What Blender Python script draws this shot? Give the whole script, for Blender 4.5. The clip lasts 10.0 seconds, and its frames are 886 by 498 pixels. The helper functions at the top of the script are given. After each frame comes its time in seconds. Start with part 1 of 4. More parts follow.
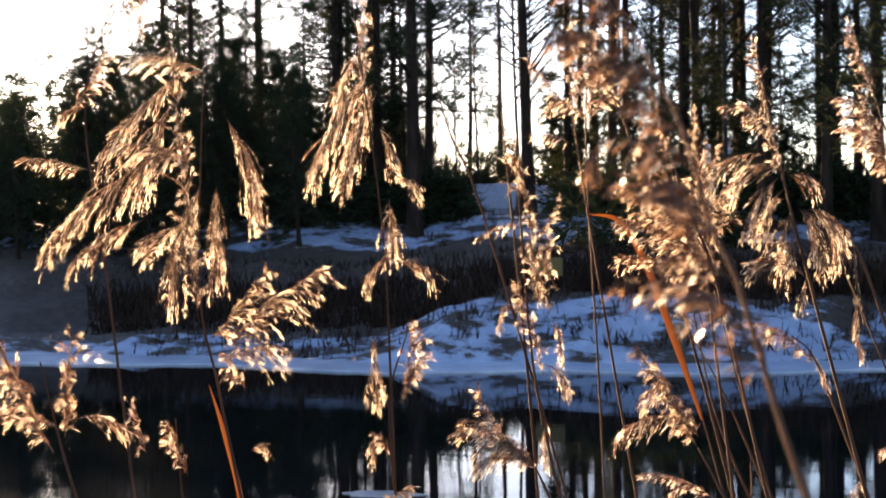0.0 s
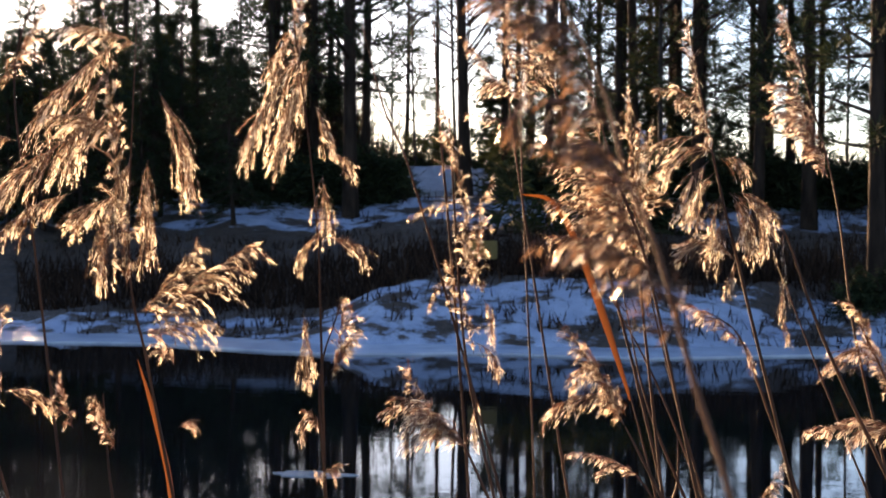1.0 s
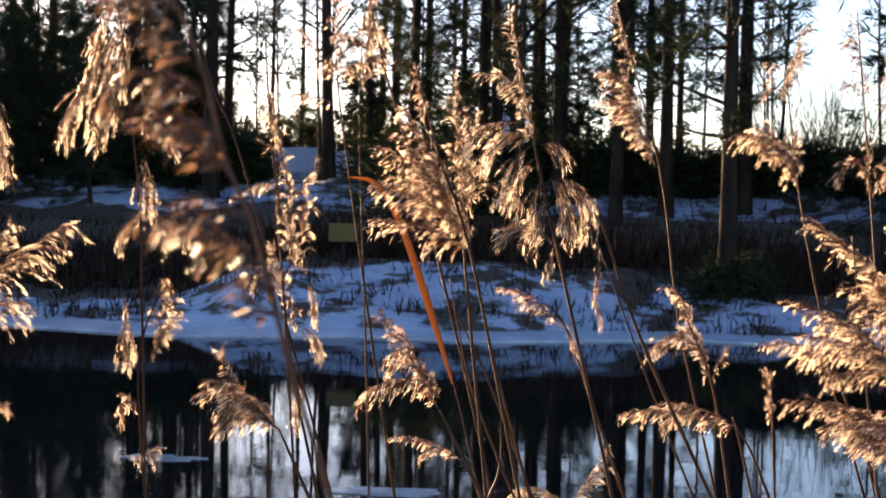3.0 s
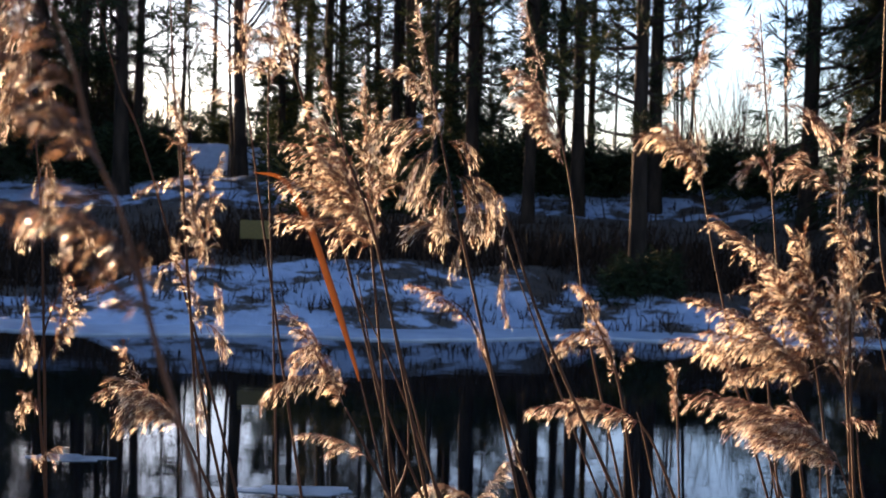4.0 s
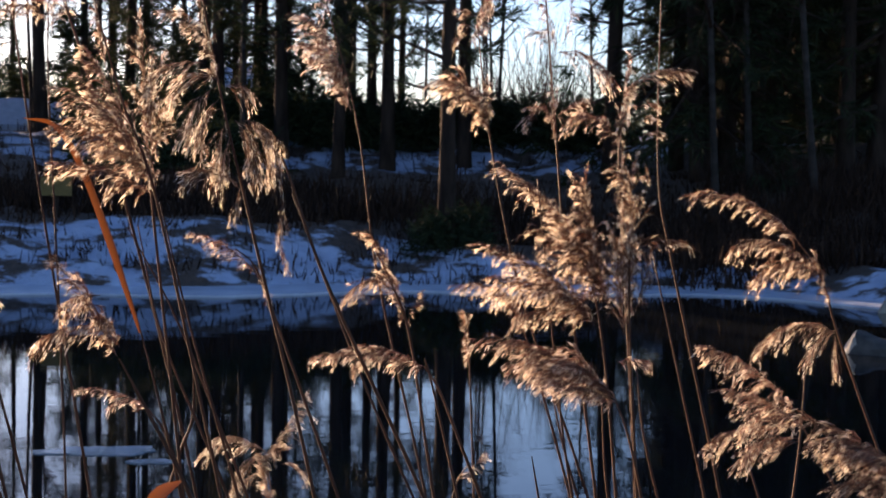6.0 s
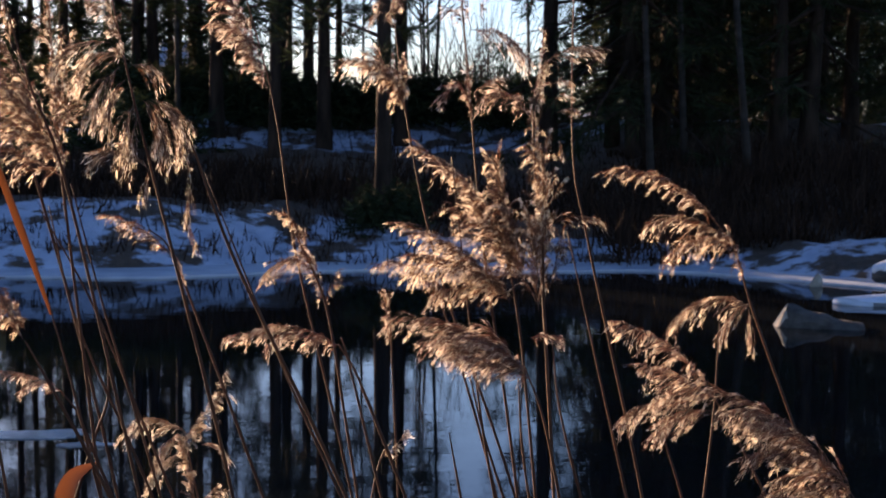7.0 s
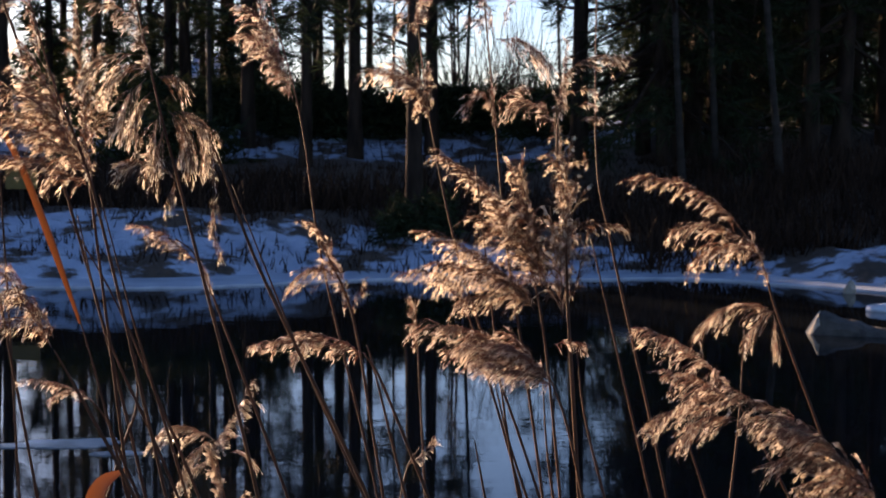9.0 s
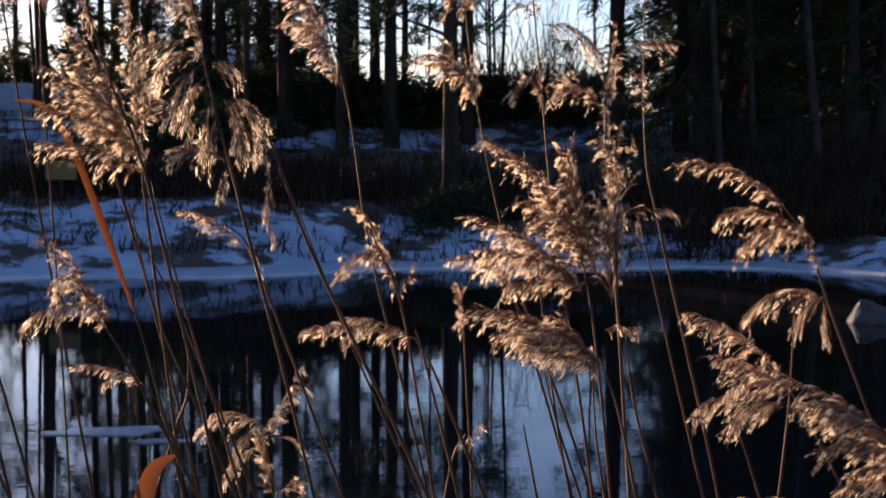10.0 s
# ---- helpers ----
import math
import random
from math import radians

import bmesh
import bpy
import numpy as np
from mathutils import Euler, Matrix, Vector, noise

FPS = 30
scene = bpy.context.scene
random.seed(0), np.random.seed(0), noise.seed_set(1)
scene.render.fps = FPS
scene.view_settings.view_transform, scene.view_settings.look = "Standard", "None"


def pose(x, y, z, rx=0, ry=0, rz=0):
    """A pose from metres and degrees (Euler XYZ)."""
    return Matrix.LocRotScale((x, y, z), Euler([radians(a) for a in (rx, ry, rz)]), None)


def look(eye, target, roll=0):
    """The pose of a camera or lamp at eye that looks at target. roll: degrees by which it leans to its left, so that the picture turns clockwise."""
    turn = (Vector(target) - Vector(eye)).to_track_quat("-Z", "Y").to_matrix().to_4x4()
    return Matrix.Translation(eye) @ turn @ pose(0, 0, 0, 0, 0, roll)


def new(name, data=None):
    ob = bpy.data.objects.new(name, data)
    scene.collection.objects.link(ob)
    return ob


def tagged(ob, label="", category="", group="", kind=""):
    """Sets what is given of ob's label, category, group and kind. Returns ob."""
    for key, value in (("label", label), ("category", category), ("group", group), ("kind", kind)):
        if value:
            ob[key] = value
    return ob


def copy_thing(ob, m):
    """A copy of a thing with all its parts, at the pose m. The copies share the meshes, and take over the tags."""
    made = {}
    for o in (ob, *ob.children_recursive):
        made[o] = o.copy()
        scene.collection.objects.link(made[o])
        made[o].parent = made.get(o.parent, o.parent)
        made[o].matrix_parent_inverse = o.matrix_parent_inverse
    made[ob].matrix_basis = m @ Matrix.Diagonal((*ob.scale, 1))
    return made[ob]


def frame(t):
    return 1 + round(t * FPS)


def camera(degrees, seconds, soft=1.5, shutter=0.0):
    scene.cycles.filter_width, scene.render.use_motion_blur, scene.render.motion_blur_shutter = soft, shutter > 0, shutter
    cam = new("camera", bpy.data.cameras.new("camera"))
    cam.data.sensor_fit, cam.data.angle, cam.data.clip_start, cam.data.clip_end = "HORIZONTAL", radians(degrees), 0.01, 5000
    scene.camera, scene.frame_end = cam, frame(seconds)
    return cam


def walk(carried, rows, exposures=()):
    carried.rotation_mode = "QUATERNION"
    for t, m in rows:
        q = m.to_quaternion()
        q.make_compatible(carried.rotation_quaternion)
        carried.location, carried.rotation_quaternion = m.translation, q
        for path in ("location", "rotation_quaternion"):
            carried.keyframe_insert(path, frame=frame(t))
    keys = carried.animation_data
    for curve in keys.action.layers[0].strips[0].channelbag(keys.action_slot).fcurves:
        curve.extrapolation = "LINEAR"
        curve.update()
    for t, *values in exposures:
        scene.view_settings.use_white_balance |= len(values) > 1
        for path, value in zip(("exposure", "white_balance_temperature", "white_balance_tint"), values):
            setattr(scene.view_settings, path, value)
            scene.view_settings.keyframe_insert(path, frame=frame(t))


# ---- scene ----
# camera and its way: seconds, place, heading to the left, tilt up, roll
cam = camera(36, 10.0)
cam.data.dof.use_dof = True
cam.data.dof.focus_distance = 1.35
cam.data.dof.aperture_fstop = 25.0


def aim(x, y, z, turn, tilt, roll):
    a, e = radians(turn), radians(tilt)
    way = Vector((-math.sin(a) * math.cos(e), math.cos(a) * math.cos(e), math.sin(e)))
    return look((x, y, z), Vector((x, y, z)) + way, roll)


PATH_ROWS = [
    (0, -0.093, -0.011, 1.516, 13.28, -0.53, -0.77),
    (0.5, -0.086, -0.007, 1.511, 11.97, -1.04, -0.33),
    (1, -0.089, -0.009, 1.509, 10.57, -1.28, 0.15),
    (1.5, -0.087, -0.011, 1.510, 8.99, -1.52, 0.77),
    (2, -0.081, -0.017, 1.508, 7.30, -1.45, 1.16),
    (2.5, -0.040, 0.006, 1.509, 6.23, -1.86, 1.08),
    (4, -0.013, 0.017, 1.507, 1.29, -1.95, 1.33),
    (4.5, -0.004, 0.013, 1.503, -0.69, -2.02, 1.64),
    (5, 0.001, 0.000, 1.498, -2.45, -2.21, 2.09),
    (5.5, 0.015, 0.037, 1.492, -4.69, -2.93, 1.52),
    (7, 0.081, 0.020, 1.493, -9.05, -4.52, 0.62),
    (7.5, 0.094, 0.022, 1.492, -10.16, -4.71, 0.33),
    (8, 0.106, 0.013, 1.493, -11.01, -4.73, 0.25),
    (8.5, 0.094, 0.001, 1.489, -9.18, -4.72, -0.03),
    (9, 0.092, 0.002, 1.493, -7.70, -4.16, 0.24),
    (9.5, 0.088, 0.002, 1.494, -7.05, -4.40, -0.01),
    (10, 0.067, 0.002, 1.486, -6.23, -4.59, 0.00),
]
walk(cam, [(r[0], aim(*r[1:])) for r in PATH_ROWS],
     [(0, 3.05, 6100, 23), (1, 2.8, 6050, 23), (2.5, 2.82, 6050, 23), (4.5, 2.5, 5600, 24), (5.5, 2.32, 5430, 25), (7.5, 2.12, 5480, 26), (10, 2.05, 5500, 26)])

# ---- light ----
SUN_TURN, SUN_UP = 31.0, 12.5
world = bpy.data.worlds.new("winter_sky")
scene.world = world
world.use_nodes = True
wn = world.node_tree.nodes
sky = wn.new("ShaderNodeTexSky")
sky.sky_type = "NISHITA"
sky.sun_disc = False
sky.sun_elevation = radians(SUN_UP)
sky.sun_rotation = radians(-SUN_TURN)
sky.air_density, sky.dust_density, sky.ozone_density = 1.0, 0.5, 2.0
wn["Background"].inputs["Strength"].default_value = 0.045
world.node_tree.links.new(sky.outputs[0], wn["Background"].inputs["Color"])
sun = new("sun", bpy.data.lights.new("sun", "SUN"))
sun.data.energy, sun.data.angle, sun.data.color = 5.0, radians(0.5), (1.0, 0.65, 0.31)
sun.matrix_world = look((-20 * math.sin(radians(SUN_TURN)), 20 * math.cos(radians(SUN_TURN)), 20 * math.tan(radians(SUN_UP))), (0, 0, 0))


# ---- materials ----
def material(name):
    m = bpy.data.materials.new(name)
    m.use_nodes = True
    nt = m.node_tree
    return m, nt, nt.nodes["Principled BSDF"]


def ramp(nt, source, *stops):
    r = nt.nodes.new("ShaderNodeValToRGB")
    while len(r.color_ramp.elements) < len(stops):
        r.color_ramp.elements.new(0.5)
    for el, (at, col) in zip(r.color_ramp.elements, stops):
        el.position, el.color = at, (*col, 1)
    nt.links.new(source, r.inputs[0])
    return r.outputs[0]


def noise_of(nt, scale, detail=4.0, stretch=(1, 1, 1), rough=0.55):
    tc, mp, n = nt.nodes.new("ShaderNodeTexCoord"), nt.nodes.new("ShaderNodeMapping"), nt.nodes.new("ShaderNodeTexNoise")
    mp.inputs["Scale"].default_value = stretch
    n.inputs["Scale"].default_value, n.inputs["Detail"].default_value, n.inputs["Roughness"].default_value = scale, detail, rough
    nt.links.new(tc.outputs["Object"], mp.inputs[0])
    nt.links.new(mp.outputs[0], n.inputs["Vector"])
    return n.outputs["Fac"]


def bump_to(nt, bsdf, height, strength, distance):
    b = nt.nodes.new("ShaderNodeBump")
    b.inputs["Strength"].default_value, b.inputs["Distance"].default_value = strength, distance
    nt.links.new(height, b.inputs["Height"])
    nt.links.new(b.outputs[0], bsdf.inputs["Normal"])


def thin(name, stops, through_light, rough=0.5, shine=0.5):
    """A thin plant surface that lets light through, varied from piece to piece."""
    m, nt, b = material(name)
    geo = nt.nodes.new("ShaderNodeNewGeometry")
    col = ramp(nt, geo.outputs["Random Per Island"], *stops)
    nt.links.new(col, b.inputs["Base Color"])
    b.inputs["Roughness"].default_value = rough
    b.inputs["Specular IOR Level"].default_value = shine
    tr, mix = nt.nodes.new("ShaderNodeBsdfTranslucent"), nt.nodes.new("ShaderNodeMixShader")
    nt.links.new(col, tr.inputs["Color"])
    mix.inputs[0].default_value = through_light
    nt.links.new(b.outputs[0], mix.inputs[1])
    nt.links.new(tr.outputs[0], mix.inputs[2])
    nt.links.new(mix.outputs[0], nt.nodes["Material Output"].inputs["Surface"])
    return m


# each seed head: husks, a darkened copy putting inner shade into colour, silky ends
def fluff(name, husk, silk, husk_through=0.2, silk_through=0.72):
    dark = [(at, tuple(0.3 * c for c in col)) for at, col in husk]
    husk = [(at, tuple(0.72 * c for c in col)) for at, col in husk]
    return (thin(name + "_shade_toned_husk", dark, 0.08, 0.5, 0.35), thin(name + "_husk", husk, husk_through, 0.42, 0.5), thin(name + "_silk", silk, silk_through, 0.25, 0.6))


FLUFF = {
    "pale": fluff("pale", [(0, (0.11, 0.043, 0.018)), (0.5, (0.25, 0.12, 0.056)), (1, (0.4, 0.23, 0.12))], [(0, (0.82, 0.67, 0.45)), (1, (0.97, 0.92, 0.81))]),
    "tan": fluff("tan", [(0, (0.095, 0.028, 0.011)), (0.5, (0.22, 0.085, 0.036)), (1, (0.36, 0.165, 0.078))], [(0, (0.8, 0.6, 0.37)), (1, (0.97, 0.9, 0.77))]),
    "gold": fluff("golden", [(0, (0.11, 0.034, 0.009)), (0.5, (0.25, 0.1, 0.032)), (1, (0.4, 0.195, 0.068))], [(0, (0.8, 0.63, 0.4)), (1, (0.96, 0.9, 0.76))]),
    "brown": fluff("brown", [(0, (0.08, 0.021, 0.009)), (0.5, (0.2, 0.066, 0.028)), (1, (0.34, 0.14, 0.066))], [(0, (0.74, 0.54, 0.36)), (1, (0.96, 0.9, 0.79))]),
    "near": fluff("russet", [(0, (0.035, 0.014, 0.006)), (0.6, (0.09, 0.04, 0.017)), (1, (0.16, 0.085, 0.04))], [(0, (0.2, 0.1, 0.045)), (0.75, (0.4, 0.24, 0.13)), (1, (0.92, 0.87, 0.78))], 0.1, 0.38),
}


def straw(name, dark, light):
    m, nt, b = material(name)
    col = ramp(nt, noise_of(nt, 18, 3, (1, 1, 0.3)), (0.3, dark), (0.7, light))
    nt.links.new(col, b.inputs["Base Color"])
    b.inputs["Roughness"].default_value = 0.65
    b.inputs["Specular IOR Level"].default_value = 0.25
    bump_to(nt, b, noise_of(nt, 260, 2, (1, 1, 0.1)), 0.3, 0.001)
    return m


STEM = straw("reed_stem", (0.026, 0.009, 0.003), (0.085, 0.032, 0.01))
NEAR_STEM = straw("russet_stem", (0.05, 0.022, 0.011), (0.13, 0.06, 0.028))
LEAF = thin("orange_leaf", [(0, (0.09, 0.027, 0.005)), (1, (0.135, 0.044, 0.009))], 0.4, 0.4)


def earth_material():
    m, nt, b = material("snowy_ground")
    geo, sep = nt.nodes.new("ShaderNodeNewGeometry"), nt.nodes.new("ShaderNodeSeparateXYZ")
    nt.links.new(geo.outputs["Position"], sep.inputs[0])
    # the shaded bank's dim blue is put into the snow's own colour
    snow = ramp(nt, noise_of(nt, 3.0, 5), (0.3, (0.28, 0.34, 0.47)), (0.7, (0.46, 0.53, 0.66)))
    litter = ramp(nt, noise_of(nt, 9.0, 6), (0.3, (0.022, 0.016, 0.01)), (0.7, (0.085, 0.056, 0.034)))
    # woodland floor between the bank and the open field keeps little snow
    near_in, far_in = nt.nodes.new("ShaderNodeMapRange"), nt.nodes.new("ShaderNodeMapRange")
    past, slant = nt.nodes.new("ShaderNodeMath"), nt.nodes.new("ShaderNodeMath")
    past.operation, slant.operation = "SUBTRACT", "MULTIPLY_ADD"
    past.inputs[1].default_value, past.use_clamp = 4.5, False
    lift = nt.nodes.new("ShaderNodeMath")
    lift.operation = "MAXIMUM"
    lift.inputs[1].default_value = 0.0
    nt.links.new(sep.outputs[0], past.inputs[0])
    nt.links.new(past.outputs[0], lift.inputs[0])
    nt.links.new(lift.outputs[0], slant.inputs[0])
    slant.inputs[1].default_value = 0.62
    nt.links.new(sep.outputs[1], slant.inputs[2])
    for node, lo, hi in ((near_in, 17.0, 18.2), (far_in, 23.4, 22.2)):
        node.inputs["From Min"].default_value, node.inputs["From Max"].default_value = lo, hi
        node.clamp = True
        nt.links.new(slant.outputs[0] if node == near_in else sep.outputs[1], node.inputs["Value"])
    both = nt.nodes.new("ShaderNodeMath")
    both.operation = "MULTIPLY"
    nt.links.new(near_in.outputs[0], both.inputs[0])
    nt.links.new(far_in.outputs[0], both.inputs[1])
    add = nt.nodes.new("ShaderNodeMath")
    add.operation = "MULTIPLY_ADD"
    nt.links.new(both.outputs[0], add.inputs[0])
    add.inputs[1].default_value = 0.3
    nt.links.new(noise_of(nt, 1.7, 8, (0.8, 1.2, 1), 0.66), add.inputs[2])
    mask = ramp(nt, add.outputs[0], (0.48, (0, 0, 0)), (0.54, (1, 1, 1)))
    mix = nt.nodes.new("ShaderNodeMix")
    mix.data_type = "RGBA"
    nt.links.new(mask, mix.inputs["Factor"])
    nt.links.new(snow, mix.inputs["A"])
    nt.links.new(litter, mix.inputs["B"])
    nt.links.new(mix.outputs["Result"], b.inputs["Base Color"])
    b.inputs["Roughness"].default_value = 0.7
    bump_to(nt, b, noise_of(nt, 5, 8, (1, 1, 1), 0.7), 0.7, 0.12)
    return m


def plain(name, dark, light, scale, rough, bump=0.4, depth=0.02, stretch=(1, 1, 1), shine=0.5):
    m, nt, b = material(name)
    nt.links.new(ramp(nt, noise_of(nt, scale, 6, stretch), (0.3, dark), (0.7, light)), b.inputs["Base Color"])
    b.inputs["Roughness"].default_value = rough
    b.inputs["Specular IOR Level"].default_value = shine
    bump_to(nt, b, noise_of(nt, scale * 3, 6, stretch, 0.65), bump, depth)
    return m


def water_material():
    m, nt, b = material("dark_water")
    b.inputs["Base Color"].default_value = (0.006, 0.007, 0.008, 1)
    b.inputs["Roughness"].default_value = 0.008
    b.inputs["IOR"].default_value = 1.33
    bump_to(nt, b, noise_of(nt, 6.0, 4, (0.3, 1.0, 1)), 0.035, 0.02)
    return m


GROUND = earth_material()
SNOW = plain("fresh_snow", (0.42, 0.48, 0.58), (0.6, 0.66, 0.75), 6, 0.6, 0.5, 0.02)
ICE = plain("shore_ice", (0.27, 0.33, 0.43), (0.55, 0.61, 0.69), 2.5, 0.3, 0.2, 0.01)
FLOE = plain("wet_ice", (0.2, 0.23, 0.26), (0.42, 0.46, 0.5), 6, 0.12, 0.15, 0.005)
WATER = water_material()
BARK = plain("pine_bark", (0.012, 0.009, 0.007), (0.05, 0.035, 0.025), 7, 0.95, 0.9, 0.03, (1, 1, 0.25), 0.08)
BIRCH = plain("birch_bark", (0.01, 0.008, 0.006), (0.045, 0.038, 0.031), 4, 0.8, 0.4, 0.01, (0.6, 0.6, 2.2), 0.15)
NEEDLE = thin("needles", [(0, (0.01, 0.015, 0.007)), (1, (0.04, 0.052, 0.023))], 0.15, 0.8, 0.08)
TWIG = thin("bare_twigs", [(0, (0.011, 0.007, 0.005)), (1, (0.05, 0.03, 0.019))], 0.0, 0.9, 0.08)
# stones: shade darkens the first colour, sunlight is painted into the pale one
ROCK = plain("granite", (0.014, 0.013, 0.012), (0.08, 0.072, 0.062), 9, 0.8, 0.6, 0.02)
SUN_PAINTED_ROCK = plain("sun_painted_granite", (0.2, 0.18, 0.145), (0.42, 0.38, 0.31), 14, 0.75, 0.5, 0.015)
YELLOW = plain("yellow_paint", (0.085, 0.056, 0.004), (0.13, 0.088, 0.006), 30, 0.5, 0.1, 0.002)
PLANK = plain("weathered_wood", (0.08, 0.06, 0.045), (0.24, 0.19, 0.15), 8, 0.8, 0.5, 0.01, (1, 1, 0.2))


# ---- building ----
def mesh_of(name, verts, faces, mat, smooth=False, second=None, which=None):
    me = bpy.data.meshes.new(name)
    me.from_pydata([tuple(v) for v in verts], [], faces)
    me.materials.append(mat)
    if second:
        for mat in second:
            me.materials.append(mat)
        me.polygons.foreach_set("material_index", which)
    if smooth:
        me.polygons.foreach_set("use_smooth", [True] * len(me.polygons))
    me.update()
    return me


def part(name, me, parent, label=""):
    ob = new(name, me)
    ob.parent = parent
    return tagged(ob, label)


def tube(verts, faces, pts, radii, sides=6, close=True):
    start = len(verts)
    for i, p in enumerate(pts):
        a, b = pts[max(i - 1, 0)], pts[min(i + 1, len(pts) - 1)]
        d = (Vector(b) - Vector(a)).normalized()
        u = d.orthogonal().normalized()
        w = d.cross(u)
        for k in range(sides):
            q = 2 * math.pi * k / sides
            verts.append(Vector(p) + (u * math.cos(q) + w * math.sin(q)) * radii[i])
    for i in range(len(pts) - 1):
        for k in range(sides):
            n = (k + 1) % sides
            faces.append((start + i * sides + k, start + i * sides + n, start + (i + 1) * sides + n, start + (i + 1) * sides + k))
    if close:
        faces.append(tuple(start + (len(pts) - 1) * sides + k for k in range(sides)))


def smooth_line(pts, steps):
    """Catmull-Rom line through a few points."""
    pts = [Vector(p) for p in pts]
    ext = [2 * pts[0] - pts[1]] + pts + [2 * pts[-1] - pts[-2]]
    out = []
    for i in range(1, len(ext) - 2):
        a, b, c, d = ext[i - 1:i + 3]
        for s in range(steps):
            t = s / steps
            out.append(0.5 * ((2 * b) + (c - a) * t + (2 * a - 5 * b + 4 * c - d) * t * t + (3 * b - a - 3 * c + d) * t ** 3))
    return out + [pts[-1]]


# ---- the ground, the pond, the far bank ----
def soft_step(a, b, v):
    t = min(max((v - a) / (b - a), 0), 1)
    return t * t * (3 - 2 * t)


def shore(x):
    return 15.6 - 2.6 * soft_step(5.2, 8.5, x) + 0.35 * math.sin(x * 0.55 + 0.4) + 0.15 * math.sin(x * 1.7)


def height(x, y):
    if y < 2:
        return -0.35 + 0.5 * soft_step(0.1, -1.4, y)
    d = y - shore(x)
    if d < 0:
        return -0.35 + 0.33 * soft_step(-2.5, 0, d)
    swell = 0.32 + 0.68 * soft_step(-5.2, -3.4, x) * (1 - 0.7 * soft_step(0.5, 3.5, x))
    bank = swell * (0.2 * soft_step(0.0, 0.5, d) + 0.5 * soft_step(0.2, 1.9, d)) + (1.3 - 0.7 * swell) * soft_step(2.0, 7.2, d) + 0.6 * soft_step(6.8, 10.5, d) + 1.2 * soft_step(16, 60, d)
    rough = 0.13 * noise.noise((x * 0.9, y * 0.9, 0.3)) + 0.07 * noise.noise((x * 2.7, y * 2.7, 4.1))
    return bank - 0.02 + rough * soft_step(0, 1.0, d)


def axis_of(lo, hi, fine_lo, fine_hi, step, grow):
    vals, v, s = [], fine_lo, step
    while v <= fine_hi:
        vals.append(v)
        v += step
    s = step
    while v < hi:
        vals.append(v)
        s *= grow
        v += s
    vals.append(hi)
    v, s = fine_lo - step, step
    while v > lo:
        vals.insert(0, v)
        s *= grow
        v -= s
    vals.insert(0, lo)
    return vals


def grid(name, xs, ys, h, mat):
    verts = [(x, y, h(x, y)) for y in ys for x in xs]
    n = len(xs)
    faces = [(j * n + i, j * n + i + 1, (j + 1) * n + i + 1, (j + 1) * n + i) for j in range(len(ys) - 1) for i in range(n - 1)]
    return new(name, mesh_of(name, verts, faces, mat, True))


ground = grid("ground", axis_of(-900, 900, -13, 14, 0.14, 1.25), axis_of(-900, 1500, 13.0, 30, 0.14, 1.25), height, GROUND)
tagged(ground, "snow-covered bank and woodland floor with bare brown litter", "ground", kind="structure")
water = grid("water", [-60, 0, 60], [-0.6, 5, 21], lambda x, y: 0.0, WATER)
tagged(water, "still dark pond water mirroring the trees", "water", kind="structure")


def ice_shelf():
    """Thin ice along the far shore, its outer edge uneven."""
    verts, faces = [], []
    xs = [-22 + 0.2 * i for i in range(190)]
    for x in xs:
        out = shore(x) - 0.6 - 0.3 * noise.noise((x * 0.5, 1.7, 0)) - 0.1 * noise.noise((x * 2.3, 5.1, 0))
        for y, z in ((out, -0.01), (out, 0.022), (out + 0.05, 0.03), (shore(x) + 0.35, 0.045)):
            verts.append((x, y, z))
    for i in range(len(xs) - 1):
        for k in range(3):
            faces.append((i * 4 + k, i * 4 + k + 4, i * 4 + k + 5, i * 4 + k + 1))
    return tagged(new("ice_shelf", mesh_of("ice_shelf", verts, faces, ICE)), "pale shelf of thin ice along the snowy shore", "ice", kind="structure")


ice_shelf()


def floe(x, y, rx, ry, seed):
    n = 48
    ring = []
    for i in range(n):
        a = 2 * math.pi * i / n
        k = 1 + 0.55 * noise.noise((math.cos(a) * 1.6, math.sin(a) * 1.6, seed)) + 0.25 * noise.noise((math.cos(a) * 4, math.sin(a) * 4, seed + 5))
        ring.append((x + rx * math.cos(a) * k, y + ry * math.sin(a) * k))
    verts = [(a, b, -0.01) for a, b in ring] + [(a, b, 0.006) for a, b in ring]
    faces = [tuple(range(n, 2 * n))] + [(i, (i + 1) % n, n + (i + 1) % n, n + i) for i in range(n)]
    tagged(new("ice_floe", mesh_of("ice_floe", verts, faces, FLOE)), "thin flat ice floe lying on the dark water", "ice", "floes on the pond")


floe(-0.88, 7.0, 0.3, 0.1, 1)
floe(-0.62, 6.75, 0.12, 0.05, 4)
floe(-2.3, 7.7, 0.22, 0.08, 2)


